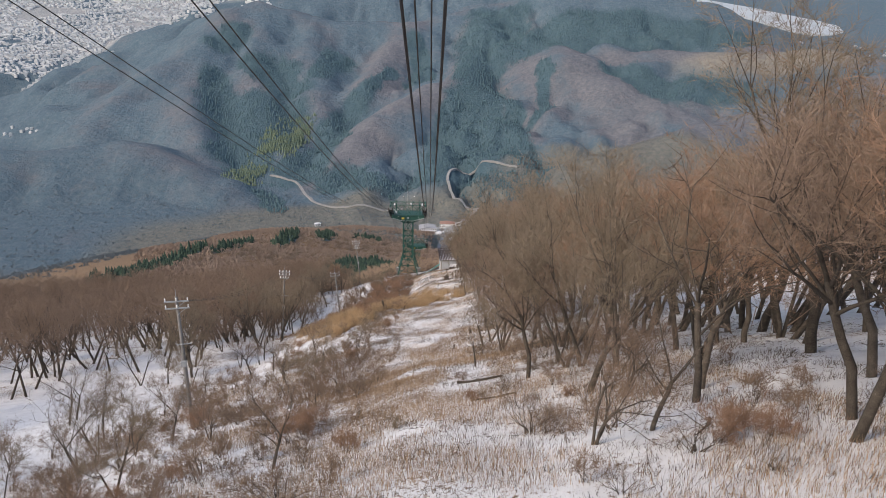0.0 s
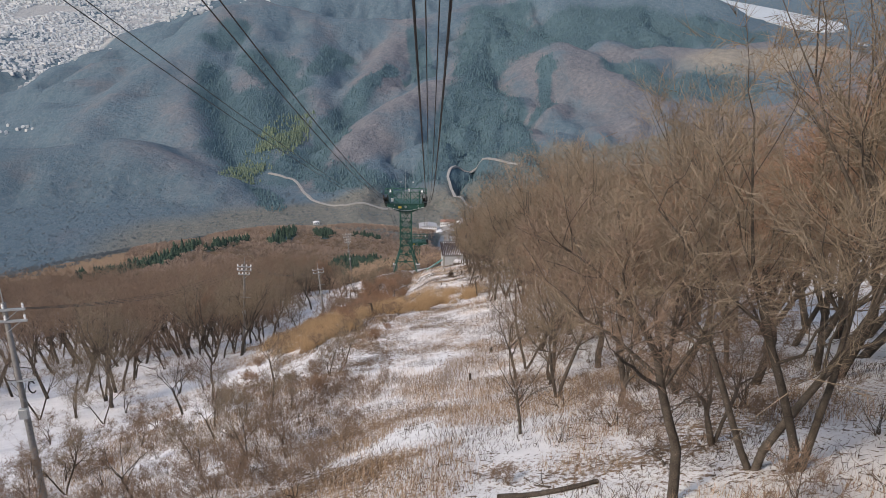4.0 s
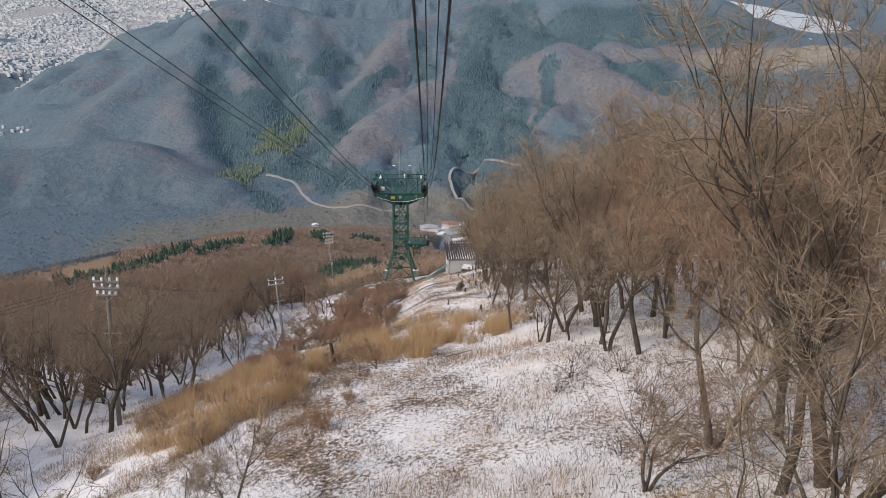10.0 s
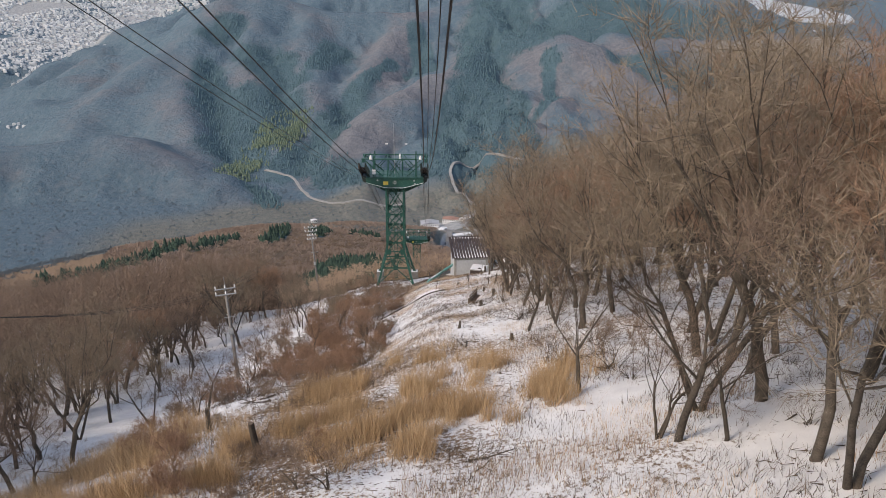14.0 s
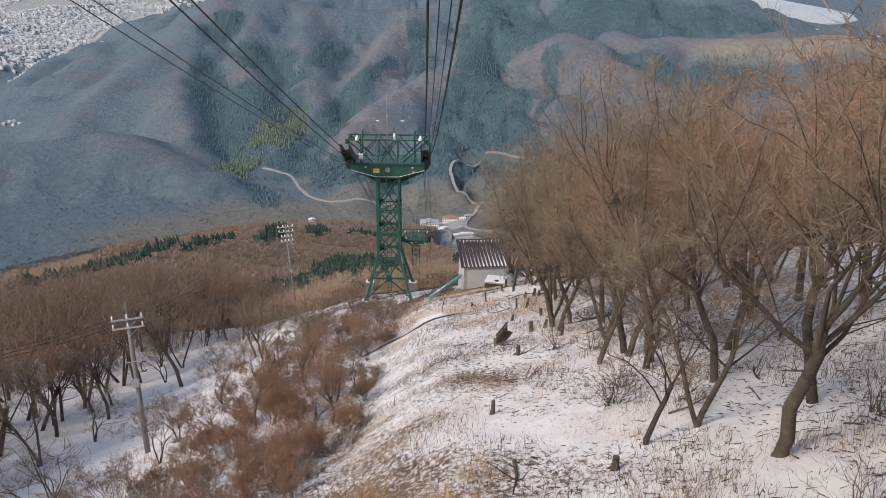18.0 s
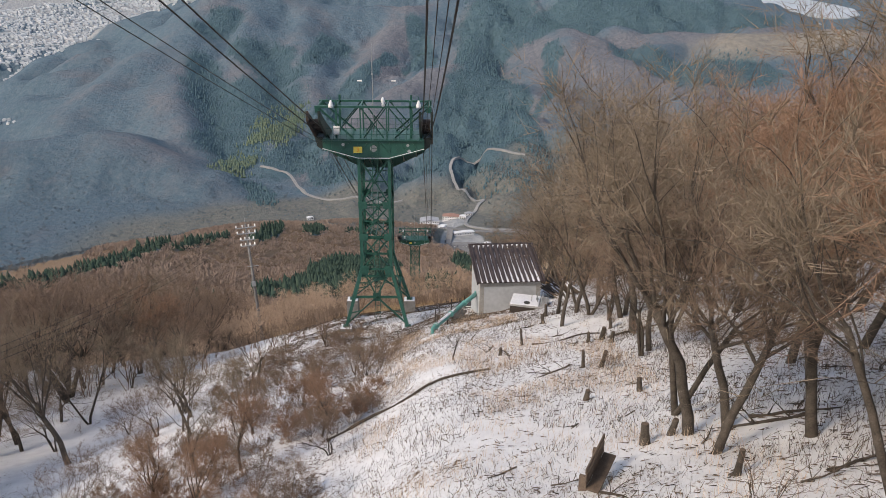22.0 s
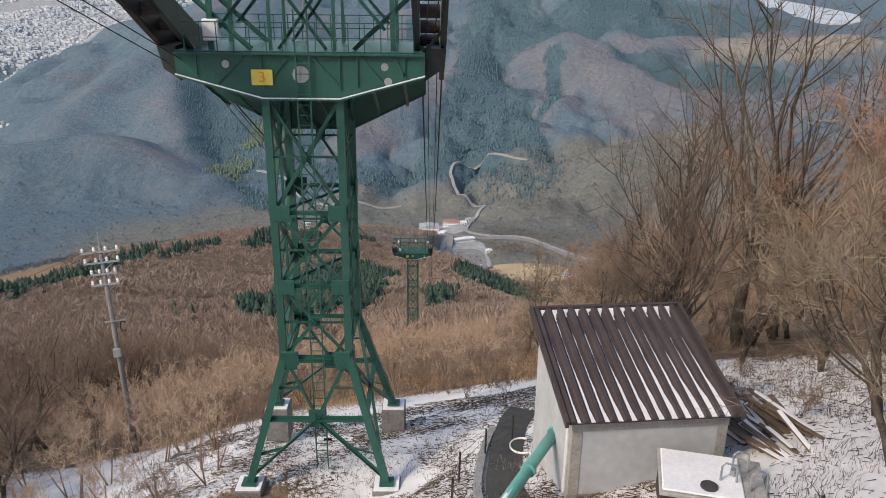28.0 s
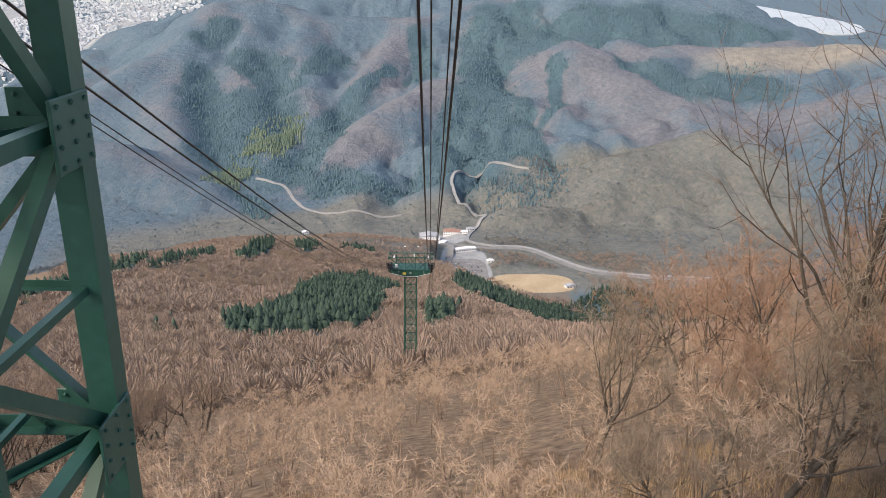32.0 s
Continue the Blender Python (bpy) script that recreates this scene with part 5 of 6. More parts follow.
# trees that stand out, then the stand round them
STANDING = [
    (6.0, 34.6, 0, 8.6), (6.0, 19.6, 3, 5.4), (7.9, 19.9, 7, 6.4), (10.5, 23.1, 7, 8.5), (13.9, 32.0, 1, 9.6), (17.9, 36.1, 4, 10.0), (20.0, 36.3, 1, 10.0),
    (16.8, 36.9, 0, 10.0), (8.9, 35.0, 1, 8.6), (10.4, 33.7, 4, 9.2), (7.9, 28.6, 4, 8.0), (9.2, 27.5, 3, 7.4), (8.2, 35.7, 1, 8.2), (8.3, 38.2, 3, 8.6), (3.8, 43.5, 7, 3.6),
    (6.7, 54.5, 0, 8.6), (14.8, 52.7, 0, 10.0), (6.9, 55.9, 3, 8.0), (6.3, 50.2, 1, 7.6), (9.7, 56.9, 4, 9.4), (9.4, 50.6, 2, 10.2), (7.6, 45.0, 3, 8.6), (6.2, 60.0, 1, 7.2),
    (9.9, 45.7, 1, 9.0), (12.8, 55.7, 0, 10.0), (7.8, 64.6, 4, 8.4), (5.4, 57.9, 7, 5.0),
    (9.4, 73.8, 1, 8.6), (9.4, 69.3, 0, 10.6), (10.6, 69.5, 4, 10.6), (12.1, 72.1, 3, 10.0), (6.6, 71.1, 5, 5.0), (9.7, 88.6, 1, 8.6), (11.0, 87.2, 2, 9.6), (8.6, 66.0, 3, 9.0),
    (9.7, 90.1, 0, 10.2), (10.6, 95.0, 4, 10.4), (8.7, 95.0, 1, 8.8), (6.9, 93.2, 3, 7.2), (7.3, 92.7, 7, 7.0), (5.9, 99.4, 7, 5.2), (8.4, 92.1, 7, 4.0), (11.7, 98.4, 0, 10.4),
    (11.8, 100.4, 2, 10.8), (12.3, 103.2, 1, 10.4), (11.1, 101.8, 4, 9.8), (13.6, 100.4, 0, 10.8),
    (8.3, 110.8, 4, 9.2), (5.9, 113.2, 7, 5.0), (7.5, 113.8, 1, 7.4), (8.0, 123.0, 0, 9.4), (8.0, 120.6, 3, 8.8), (9.3, 117.3, 0, 10.0), (6.8, 122.6, 7, 6.4), (8.1, 123.8, 2, 10.0),
    (8.4, 121.3, 4, 9.4), (6.9, 132.6, 0, 9.4), (6.9, 134.4, 4, 9.4), (7.1, 136.3, 1, 8.4), (7.9, 134.2, 0, 9.6), (9.3, 132.5, 2, 10.0), (8.2, 127.4, 1, 8.2),
    (8.8, 144.4, 0, 9.2), (8.3, 143.8, 3, 8.8), (6.8, 153.4, 7, 6.6), (9.3, 148.6, 4, 9.2), (10.1, 153.2, 0, 9.8), (8.6, 154.8, 1, 8.8), (9.1, 152.5, 3, 9.2), (7.5, 158.7, 1, 7.6),
    (9.8, 152.7, 2, 9.8), (12.2, 156.2, 4, 10.4), (8.2, 156.6, 7, 7.0), (13.1, 158.1, 0, 10.4), (10.4, 160.5, 2, 9.4), (9.4, 162.0, 1, 8.6),
    (9.9, 181.5, 6, 19.5), (16.0, 185.5, 6, 20.0), (18.0, 199.0, 6, 18.0), (6.5, 189.5, 1, 5.6), (8.5, 188.0, 4, 7.5), (10.5, 189.5, 0, 8.5), (9.5, 192.5, 2, 8.0),
    (7.4, 194.0, 3, 6.5), (12.2, 187.0, 2, 9.0), (6.4, 199.0, 4, 8.0), (10.8, 178.5, 0, 9.8),
    (-6.4, 41.3, 5, 3.6), (-3.9, 41.8, 5, 2.8), (-11.8, 36.5, 3, 4.6), (-13.5, 64.8, 3, 5.0), (-2.6, 93.4, 5, 3.0), (-3.6, 93.8, 5, 2.6), (-13.3, 87.8, 5, 3.2), (-11.1, 68.0, 5, 3.2),
    (-22.5, 82.6, 3, 7.4), (-23.6, 106.0, 1, 8.4), (-24.6, 108.4, 0, 8.6), (-24.0, 115.0, 4, 8.6), (-32.5, 114.0, 0, 9.0), (-18.3, 104.7, 3, 7.6), (-24.6, 136.4, 1, 8.2), (-23.4, 141.2, 3, 8.2),
    (-27.0, 152.0, 0, 8.6), (-25.4, 165.0, 1, 8.0), (-25.0, 172.0, 3, 7.6), (-27.0, 182.0, 4, 7.0),
    (-4.9, 128.8, 2, 4.6), (-5.9, 129.6, 5, 4.6), (-5.3, 132.9, 2, 4.6), (-4.4, 143.4, 5, 3.8), (-5.2, 146.4, 2, 4.2), (-4.0, 156.0, 5, 3.4), (-4.8, 157.4, 5, 3.2), (0.9, 150.6, 7, 2.6),
    (-7.6, 137.0, 2, 4.6), (-8.2, 143.5, 2, 4.6), (-10.7, 139.8, 2, 4.8), (-9.0, 129.7, 2, 4.8), (-11.3, 146.3, 1, 4.8), (-11.5, 169.3, 5, 3.6)]
for x, y, k, h in STANDING:
    plant(TREES, k, x, y, h * (1.07 if x > 7 and h >= 8 and y < 175 else 1.0), rng.uniform(0, 6.28))
    SPOTS.append((x, y, 2.0))
count = 0
while count < 84:
    x, y = 8.5 + 14 * rng.random() ** 1.1, rng.uniform(13, 180)
    edge = np.interp(y, [13, 30, 45, 60, 70, 88, 100, 112, 135, 150, 180], [11, 10.5, 9.5, 10, 11.5, 12, 13, 10.2, 10.4, 11.4, 11.8])
    if x < edge or not free(x, y, 1.9):
        continue
    plant(TREES, rng.choice((0, 2, 2, 2, 3, 4)), x, y, rng.uniform(10.2, 12.4) * (1.0 + 0.025 * (x - edge)), rng.uniform(0, 6.28))
    SPOTS.append((x, y, 1.9))
    count += 1
count = 0
while count < 38:
    x, y = -19.0 - 11 * rng.random(), rng.uniform(80, 185)
    if x > -20.5 - 2.0 * math.sin(y * 0.1) - 1.5 * math.sin(y * 0.37) or not free(x, y, 2.5):
        continue
    plant(TREES, rng.choice((0, 1, 2, 3, 4, 0)), x, y, rng.uniform(8.2, 10.0) + 0.1 * max(0, -20 - x), rng.uniform(0, 6.28))
    SPOTS.append((x, y, 2.5))
    count += 1
count = 0
while count < 9:
    x, y = rng.uniform(-21, -14), rng.uniform(108, 166)
    if not free(x, y, 2.6):
        continue
    plant(TREES, rng.choice((1, 3, 3, 4, 7)), x, y, rng.uniform(5.6, 7.6), rng.uniform(0, 6.28))
    SPOTS.append((x, y, 2.4))
    count += 1
# small crooked trees scattered over the slope below the poles
count = 0
while count < 84:
    x, y = (-5.0 - 30 * rng.random(), rng.uniform(22, 84)) if count < 60 else (-4.0 - 11 * rng.random() ** 0.7, rng.uniform(112, 170))
    if not free(x, y, 2.2):
        continue
    plant(TREES, rng.choice((1, 3, 5, 5, 7)), x, y, rng.uniform(2.8, 4.6) + 0.1 * max(0, -7 - x), rng.uniform(0, 6.28))
    SPOTS.append((x, y, 2.0))
    count += 1
# dark arching saplings under the trees
count = 0
while count < 70:
    x, y = (rng.uniform(4.4, 12), rng.uniform(14, 62)) if count < 32 else (rng.uniform(5.6, 12), rng.uniform(62, 128)) if count < 60 else (rng.uniform(-8, -2), rng.uniform(18, 66))
    if not free(x, y, 1.3):
        continue
    plant(BUSHES, 4, x, y, rng.uniform(2.0, 4.2), rng.uniform(0, 6.28))
    SPOTS.append((x, y, 1.3))
    count += 1
# bushes of the clearing
for x, y, k, h in ((8.9, 17.4, 0, 2.1), (9.9, 18.6, 0, 2.3), (10.4, 17.2, 0, 2.2), (2.9, 31.6, 0, 1.4), (6.9, 28.6, 0, 1.2), (-0.7, 28.3, 3, 1.3), (5.0, 22.6, 2, 2.0), (3.4, 30.9, 2, 1.6), (-5.2, 44.5, 2, 2.6), (2.6, 38.0, 1, 1.0), (0.8, 100.5, 0, 1.8), (-5.6, 122.0, 0, 4.0), (-3.8, 125.5, 0, 3.8), (-7.4, 124.0, 3, 4.0), (-6.4, 128.5, 0, 4.2), (-4.4, 119.0, 3, 3.4),
                   (-8.2, 130.0, 0, 3.8), (-6.8, 141.0, 2, 4.2), (-9.8, 140.0, 0, 4.0), (-8.8, 145.5, 3, 4.2), (-11.5, 143.5, 3, 4.2), (-5.2, 148.0, 2, 3.8), (-6.6, 153.0, 3, 2.4), (-3.6, 161.0, 2, 2.2), (0.6, 160.5, 3, 1.6), (-8.5, 160.0, 3, 2.4)):
    plant(BUSHES, k, x, y, h, rng.uniform(0, 6.28))
    SPOTS.append((x, y, 1.4))
count = 0
while count < 56:
    x, y = rng.uniform(-12, -3.2), rng.uniform(117, 152)
    if not free(x, y, 0.8):
        continue
    plant(BUSHES, rng.choice((0, 0, 0, 1, 3, 2)), x, y, rng.uniform(2.6, 4.4), rng.uniform(0, 6.28))
    SPOTS.append((x, y, 1.1))
    count += 1
SCRUB = []
count = 0
while count < 170:
    x, y = -2.4 - 24 * rng.random() ** 1.2, rng.uniform(14, 74)
    if not free(x, y, 1.0):
        continue
    SCRUB.append((x, y, rng.uniform(0.55, 1.1) * (1 if x < -5 else 0.7)))
    SPOTS.append((x, y, 1.0))
    count += 1
count = 0
while count < 115:
    y = rng.uniform(16, 168)
    x = -2.6 - 13.5 * rng.random() ** 0.8
    if 70 < y < 112 and rng.random() < 0.5 or y < 66 and rng.random() < 0.45 or not free(x, y, 1.5):
        continue
    plant(BUSHES, rng.randrange(4), x, y, rng.uniform(1.7, 3.7) * (1 if x < -5 else 0.7) * (1.2 if y < 65 else 1), rng.uniform(0, 6.28))
    SPOTS.append((x, y, 1.5))
    count += 1
# dark crooked shrubs on the bank beside the first stretch
rnd_bank = random.Random(77)
for _ in range(46):
    bank_y = rnd_bank.uniform(20, 62)
    bank_x = -4.5 - rnd_bank.random() * (4 + 0.32 * bank_y)
    plant(BUSHES, rnd_bank.choice((2, 2, 4, 4, 0, 3)), bank_x, bank_y, rnd_bank.uniform(1.5, 3.0), rnd_bank.uniform(0, 6.28))
count = 0
while count < 90:
    x, y = (rng.uniform(4.6, 15), rng.uniform(14, 60)) if count < 40 else (rng.uniform(6.5, 20), rng.uniform(50, 200))
    if not free(x, y, 1.2):
        continue
    SCRUB.append((x, y, rng.uniform(0.45, 1.05)))
    SPOTS.append((x, y, 1.2))
    count += 1
count = 0
while count < 40:
    x, y = rng.uniform(-14, 14), rng.uniform(180, 204)
    if not free(x, y, 1.5):
        continue
    SCRUB.append((x, y, rng.uniform(0.8, 1.3)))
    SPOTS.append((x, y, 1.5))
    count += 1


def scattered(kinds, spots, seed):
    """Woods too many to count: copies of a few coarse trees, joined into one mesh by material."""
    r = random.Random(seed)
    arr = [(np.array(v, float), f) for v, f in kinds]
    by_len = [[(n, np.array([q for q in f if len(q) == n])) for n in sorted({len(q) for q in f})] for _, f in arr]
    vs, fs, base = [], {}, 0
    zs = ground_z(np.array([p[0] for p in spots]), np.array([p[1] for p in spots]))
    for (x, y, s), z in zip(spots, zs):
        k = r.randrange(len(arr))
        v = arr[k][0]
        a = r.uniform(0, 6.283)
        c, n = math.cos(a) * s, math.sin(a) * s
        vs.append(np.stack([v[:, 0] * c - v[:, 1] * n + x, v[:, 0] * n + v[:, 1] * c + y, v[:, 2] * s * r.uniform(0.9, 1.1) + z], -1))
        for count, q in by_len[k]:
            fs.setdefault(count, []).append(q + base)
        base += len(v)
    return np.concatenate(vs), {n: np.concatenate(q) for n, q in fs.items()}


def fast_mesh(name, verts, faces, mat):
    """A mesh from arrays; faces: arrays of corners by their number."""
    me = bpy.data.meshes.new(name)
    me.vertices.add(len(verts))
    me.vertices.foreach_set("co", np.asarray(verts, np.float32).ravel())
    corners = np.concatenate([q.ravel() for q in faces.values()])
    sizes = np.concatenate([np.full(len(q), n) for n, q in faces.items()])
    me.loops.add(len(corners))
    me.loops.foreach_set("vertex_index", corners.astype(np.int32))
    me.polygons.add(len(sizes))
    me.polygons.foreach_set("loop_start", (np.cumsum(sizes) - sizes).astype(np.int32))
    me.update(calc_edges=True)
    me.materials.append(mat)
    return me


def wood_of(name, made, mats, spots, label, seed):
    """made: list of (wood, crown)."""
    holder = thing(name, pose(0, 0, 0), label, "woods", kind="stuff")
    for nm, pick, mat in (("trunks", 0, mats[0]), ("crowns", 1, mats[1])):
        vs, fs = scattered([(m[pick].v, m[pick].f) for m in made], spots, seed)
        ob = new(nm, fast_mesh(nm, vs, fs, mat))
        ob.parent = holder
        tagged(ob, kind="stuff")

COARSE = [bare_tree(50 + k, 9.6, 1, 5, 4, 4, 13, width=0.022, girth=0.75, coarse=True) for k in range(3)]
COARSE_LOW = [bare_tree(60 + k, 5.2, 2, 3, 2, 4, 11, width=0.022, girth=0.7, open_=32, upright=0.2, coarse=True) for k in range(3)]
SCRUB += [(r_.uniform(-13, -2.6), r_.uniform(146, 169), r_.uniform(0.6, 1.15)) for r_ in [random.Random(41)] for _ in range(55)]
SCRUB += [(r_.uniform(-16, -3.5), r_.uniform(108, 150), r_.uniform(0.6, 1.2)) for r_ in [random.Random(42)] for _ in range(24)]
SCRUB_KINDS = [bare_tree(65 + k, 2.6, 5, 2, 3, 3, 8, width=0.013, girth=0.8, open_=34, low=True) for k in range(4)]
wood_of("scrub", SCRUB_KINDS, (M_BARK, M_TWIG), SCRUB, "low bare brown scrub scattered over the snowy slope", 5)
r2 = random.Random(9)
right = [(18.0 + 36 * r2.random() ** 1.4, r2.uniform(5, 240), r2.uniform(1.2, 1.5)) for _ in range(330)]
left = [(-29.0 - 90 * r2.random() ** 1.4, r2.uniform(50, 260), r2.uniform(1.0, 1.25)) for _ in range(1100)]
left = [p for p in left if p[1] > 84 or p[0] < -44]
brow = []
while len(brow) < 860:
    x, y = r2.uniform(-60, 50), 187.5 + 120 * r2.random() ** 1.5
    if abs(x + 4.7) < 5 and abs(y - 313) < 6:
        continue
    brow.append((x, y, r2.uniform(0.75, 1.1)))
brow += [(-9 - 34 * r2.random(), r2.uniform(170, 192), r2.uniform(0.6, 0.95)) for _ in range(110)]
wood_of("upper_woods", COARSE, (M_BARK, M_TWIG_RED), right, "dense stand of bare brown trees on the snowy slope", 1)
wood_of("lower_woods", COARSE, (M_BARK, M_TWIG), left, "bare brown woods falling away beside the clearing", 2)
wood_of("brow_woods", COARSE_LOW, (M_TWIG, M_TWIG_TAN), brow, "thick tan-brown scrub wood below the tower", 3)

# ---------------- grass, stumps and fallen wood ----------------
def blades(name, spots, lo, hi, width, mat, label, seed, lean=0.35):
    g = np.random.RandomState(seed)
    p = np.array(spots)
    n = len(p)
    z = ground_z(p[:, 0], p[:, 1]) - 0.03
    a, h = g.uniform(0, 6.283, n), g.uniform(lo, hi, n)
    b = g.uniform(0, 6.283, n)
    w = width * g.uniform(0.6, 1.3, n) / 2
    t = lean * h * g.uniform(0.1, 1.0, n)
    v = np.empty((n, 3, 3))
    v[:, 0] = np.stack([p[:, 0] - w * np.cos(a), p[:, 1] - w * np.sin(a), z], -1)
    v[:, 1] = np.stack([p[:, 0] + w * np.cos(a), p[:, 1] + w * np.sin(a), z], -1)
    v[:, 2] = np.stack([p[:, 0] + t * np.cos(b), p[:, 1] + t * np.sin(b), z + h], -1)
    tagged(new(name, fast_mesh(name, v.reshape(-1, 3), {3: np.arange(n * 3).reshape(-1, 3)}, mat)), label, "grass", kind="stuff")

g = np.random.RandomState(3)


def where(n, x0, x1, y0, y1, density):
    out = np.empty((0, 2))
    while len(out) < n:
        q = np.stack([g.uniform(x0, x1, n * 2), g.uniform(y0, y1, n * 2)], -1)
        keep = g.random_sample(n * 2) < density(q[:, 0], q[:, 1])
        out = np.concatenate([out, q[keep]])
    return out[:n]

blades("tall_grass", where(70000, -20, 8, 66, 118, lambda x, y: golden(x, y) * smooth(0.0, 0.4, fbm(x, y, 1.7, 3, 5))), 0.4, 1.45, 0.016, M_GRASS_GOLD, "tall golden dead grass in thick tufts", 1, 0.7)
blades("dry_grass", where(230000, -24, 14, 8, 178, lambda x, y: smooth(-0.15, 0.45, fbm(x, y, 3.0, 3, 15) + 0.22 * (y < 75) - 0.14 * (x > 6) - 0.32 * (y > 112) - 0.18 * ((x > -3) & (y > 70)) - 0.1 * (x < -7))), 0.12, 0.55, 0.016, M_GRASS_BROWN, "short brown dead grass poking through the snow", 2, 0.5)
blades("brow_grass", where(16000, -16, 16, 185, 204, lambda x, y: smooth(-0.2, 0.3, fbm(x, y, 3.0, 3, 25))), 0.4, 1.0, 0.02, M_GRASS_GOLD, "pale dead grass among the scrub", 4, 0.5)

blades("pale_grass", where(34000, -3, 8, 18, 172, lambda x, y: smooth(0.0, 0.35, fbm(x, y, 2.4, 3, 65)) * np.where(y > 140, 1.0, 0.5)), 0.15, 0.5, 0.013, M_GRASS_PALE, "pale straw-coloured grass standing in the snow", 10, 0.5)
blades("dark_stalks", where(150000, -14, 18, 12, 182, lambda x, y: smooth(-0.25, 0.3, fbm(x, y, 2.2, 3, 55)) * (0.7 + 0.3 * smooth(2, 8, x))), 0.1, 0.42, 0.02, M_LITTER, "thin dark stalks poking through the snow", 9, 0.9)


def litter(name, spots, label, seed):
    """Small dead twigs lying on the ground."""
    q = np.random.RandomState(seed)
    p = np.array(spots)
    n = len(p)
    a, ln, w = q.uniform(0, 6.283, n), q.uniform(0.08, 0.4, n), q.uniform(0.012, 0.034, n) / 2
    ex, ey = p[:, 0] + ln * np.cos(a), p[:, 1] + ln * np.sin(a) * 0.6
    v = np.empty((n, 3, 3))
    v[:, 0] = np.stack([p[:, 0] - w, p[:, 1] - w, ground_z(p[:, 0], p[:, 1]) + 0.03], -1)
    v[:, 1] = np.stack([p[:, 0] + w, p[:, 1] + w, ground_z(p[:, 0], p[:, 1]) + 0.05], -1)
    v[:, 2] = np.stack([ex, ey, ground_z(ex, ey) + q.uniform(0.02, 0.14, n)], -1)
    tagged(new(name, fast_mesh(name, v.reshape(-1, 3), {3: np.arange(n * 3).reshape(-1, 3)}, M_LITTER)), label, "twigs", kind="stuff")

litter("twig_litter", where(42000, -8, 26, 18, 180, lambda x, y: smooth(-0.35, 0.35, fbm(x, y, 4.0, 3, 35) + 0.15 * (y > 110) + 0.1 * (x > 7)) * np.where(y > 100, 1.0, 0.55)), "dark dead twigs strewn over the snow", 6)

litter("twig_litter", where(22000, -13, 7, 165, 183, lambda x, y: smooth(-0.3, 0.2, fbm(x, y, 1.6, 3, 36))), "dark dead twigs and leaves strewn round the tower", 8)


def stump(x, y, h, r, seed):
    rnd = random.Random(seed)
    s = thing("tree_stump", pose(x, y, gz(x, y), rnd.uniform(-8, 8), rnd.uniform(-8, 8), rnd.uniform(0, 360)), "dark weathered tree stump sticking out of the snow", "stump", "stumps of the clearing")
    bm = bmesh.new()
    tube_in(bm, [(0, 0, -0.2), (0, 0, 0.03), (0.01, 0, h * 0.5), (0.02, 0.01, h)], [r * 1.5, r * 1.25, r, r * 0.9], 9)
    part("bole", bm, M_BARK, s)
    bm = bmesh.new()
    tube_in(bm, [(0.02, 0.01, h), (0.02, 0.01, h + 0.012)], r * 0.8, 9)
    part("cut_face", bm, M_WOOD, s, "pale sawn top")
    for k in range(3):
        a = rnd.uniform(0, 6.28)
        part("root", bm_of(tube_in, [(r * 0.5 * math.cos(a), r * 0.5 * math.sin(a), 0.06), (r * 2.4 * math.cos(a), r * 2.4 * math.sin(a), -0.06)], [r * 0.5, r * 0.2], 5), M_BARK, s)

for k, (x, y, h, r) in enumerate(((5.7, 134.3, 0.62, 0.16), (6.5, 134.6, 0.55, 0.12), (6.6, 143.4, 0.75, 0.11), (6.0, 143.9, 0.8, 0.09), (4.2, 128.0, 0.5, 0.13), (3.2, 149.8, 0.45, 0.1), (6.1, 155.3, 0.55, 0.13), (5.2, 139.5, 0.4, 0.12),
                                 (2.2, 118.5, 0.5, 0.1), (7.2, 148.6, 0.5, 0.11), (4.8, 112.0, 0.4, 0.13), (6.8, 131.0, 0.7, 0.1), (3.0, 60.0, 0.5, 0.1), (4.9, 68.0, 0.45, 0.11), (8.0, 147.5, 0.6, 0.12), (7.0, 139.4, 0.5, 0.12), (6.7, 158.1, 0.8, 0.13), (7.8, 148.5, 0.65, 0.15), (8.7, 150.5, 0.6, 0.1), (4.4, 151.0, 0.9, 0.08), (-5.7, 97.6, 1.5, 0.16), (-9.5, 104.0, 1.3, 0.14))):
    stump(x, y, h, r * 0.75, k)

LOGS = []
for k in range(4):
    rnd = random.Random(80 + k)
    e = thing("fallen_branch", pose(0, 0, 0), "dark fallen branch lying on the snow", "branch", "fallen branches")
    w = Wood()
    pts, d = stem(Vector((0, 0, 0.05)), Vector((1, 0, 0.02)), 2.4, 5, 14, -0.01, rnd)
    w.tube(pts, 0.06, 0.02, 6)
    part("bough", mesh_of("bough", w.v, w.f, M_BARK), None, e)
    for _ in range(6):
        w = Wood()
        b, _d = stem(pts[rnd.randrange(1, 5)], spread(Vector((1, 0, 0.25)), rnd.uniform(20, 60), rnd), rnd.uniform(0.5, 1.3), 3, 22, 0.02, rnd)
        w.tube(b, 0.026, 0.007, 4)
        part("side_branch", mesh_of("side_branch", w.v, w.f, M_BARK), None, e)
    LOGS.append(e)
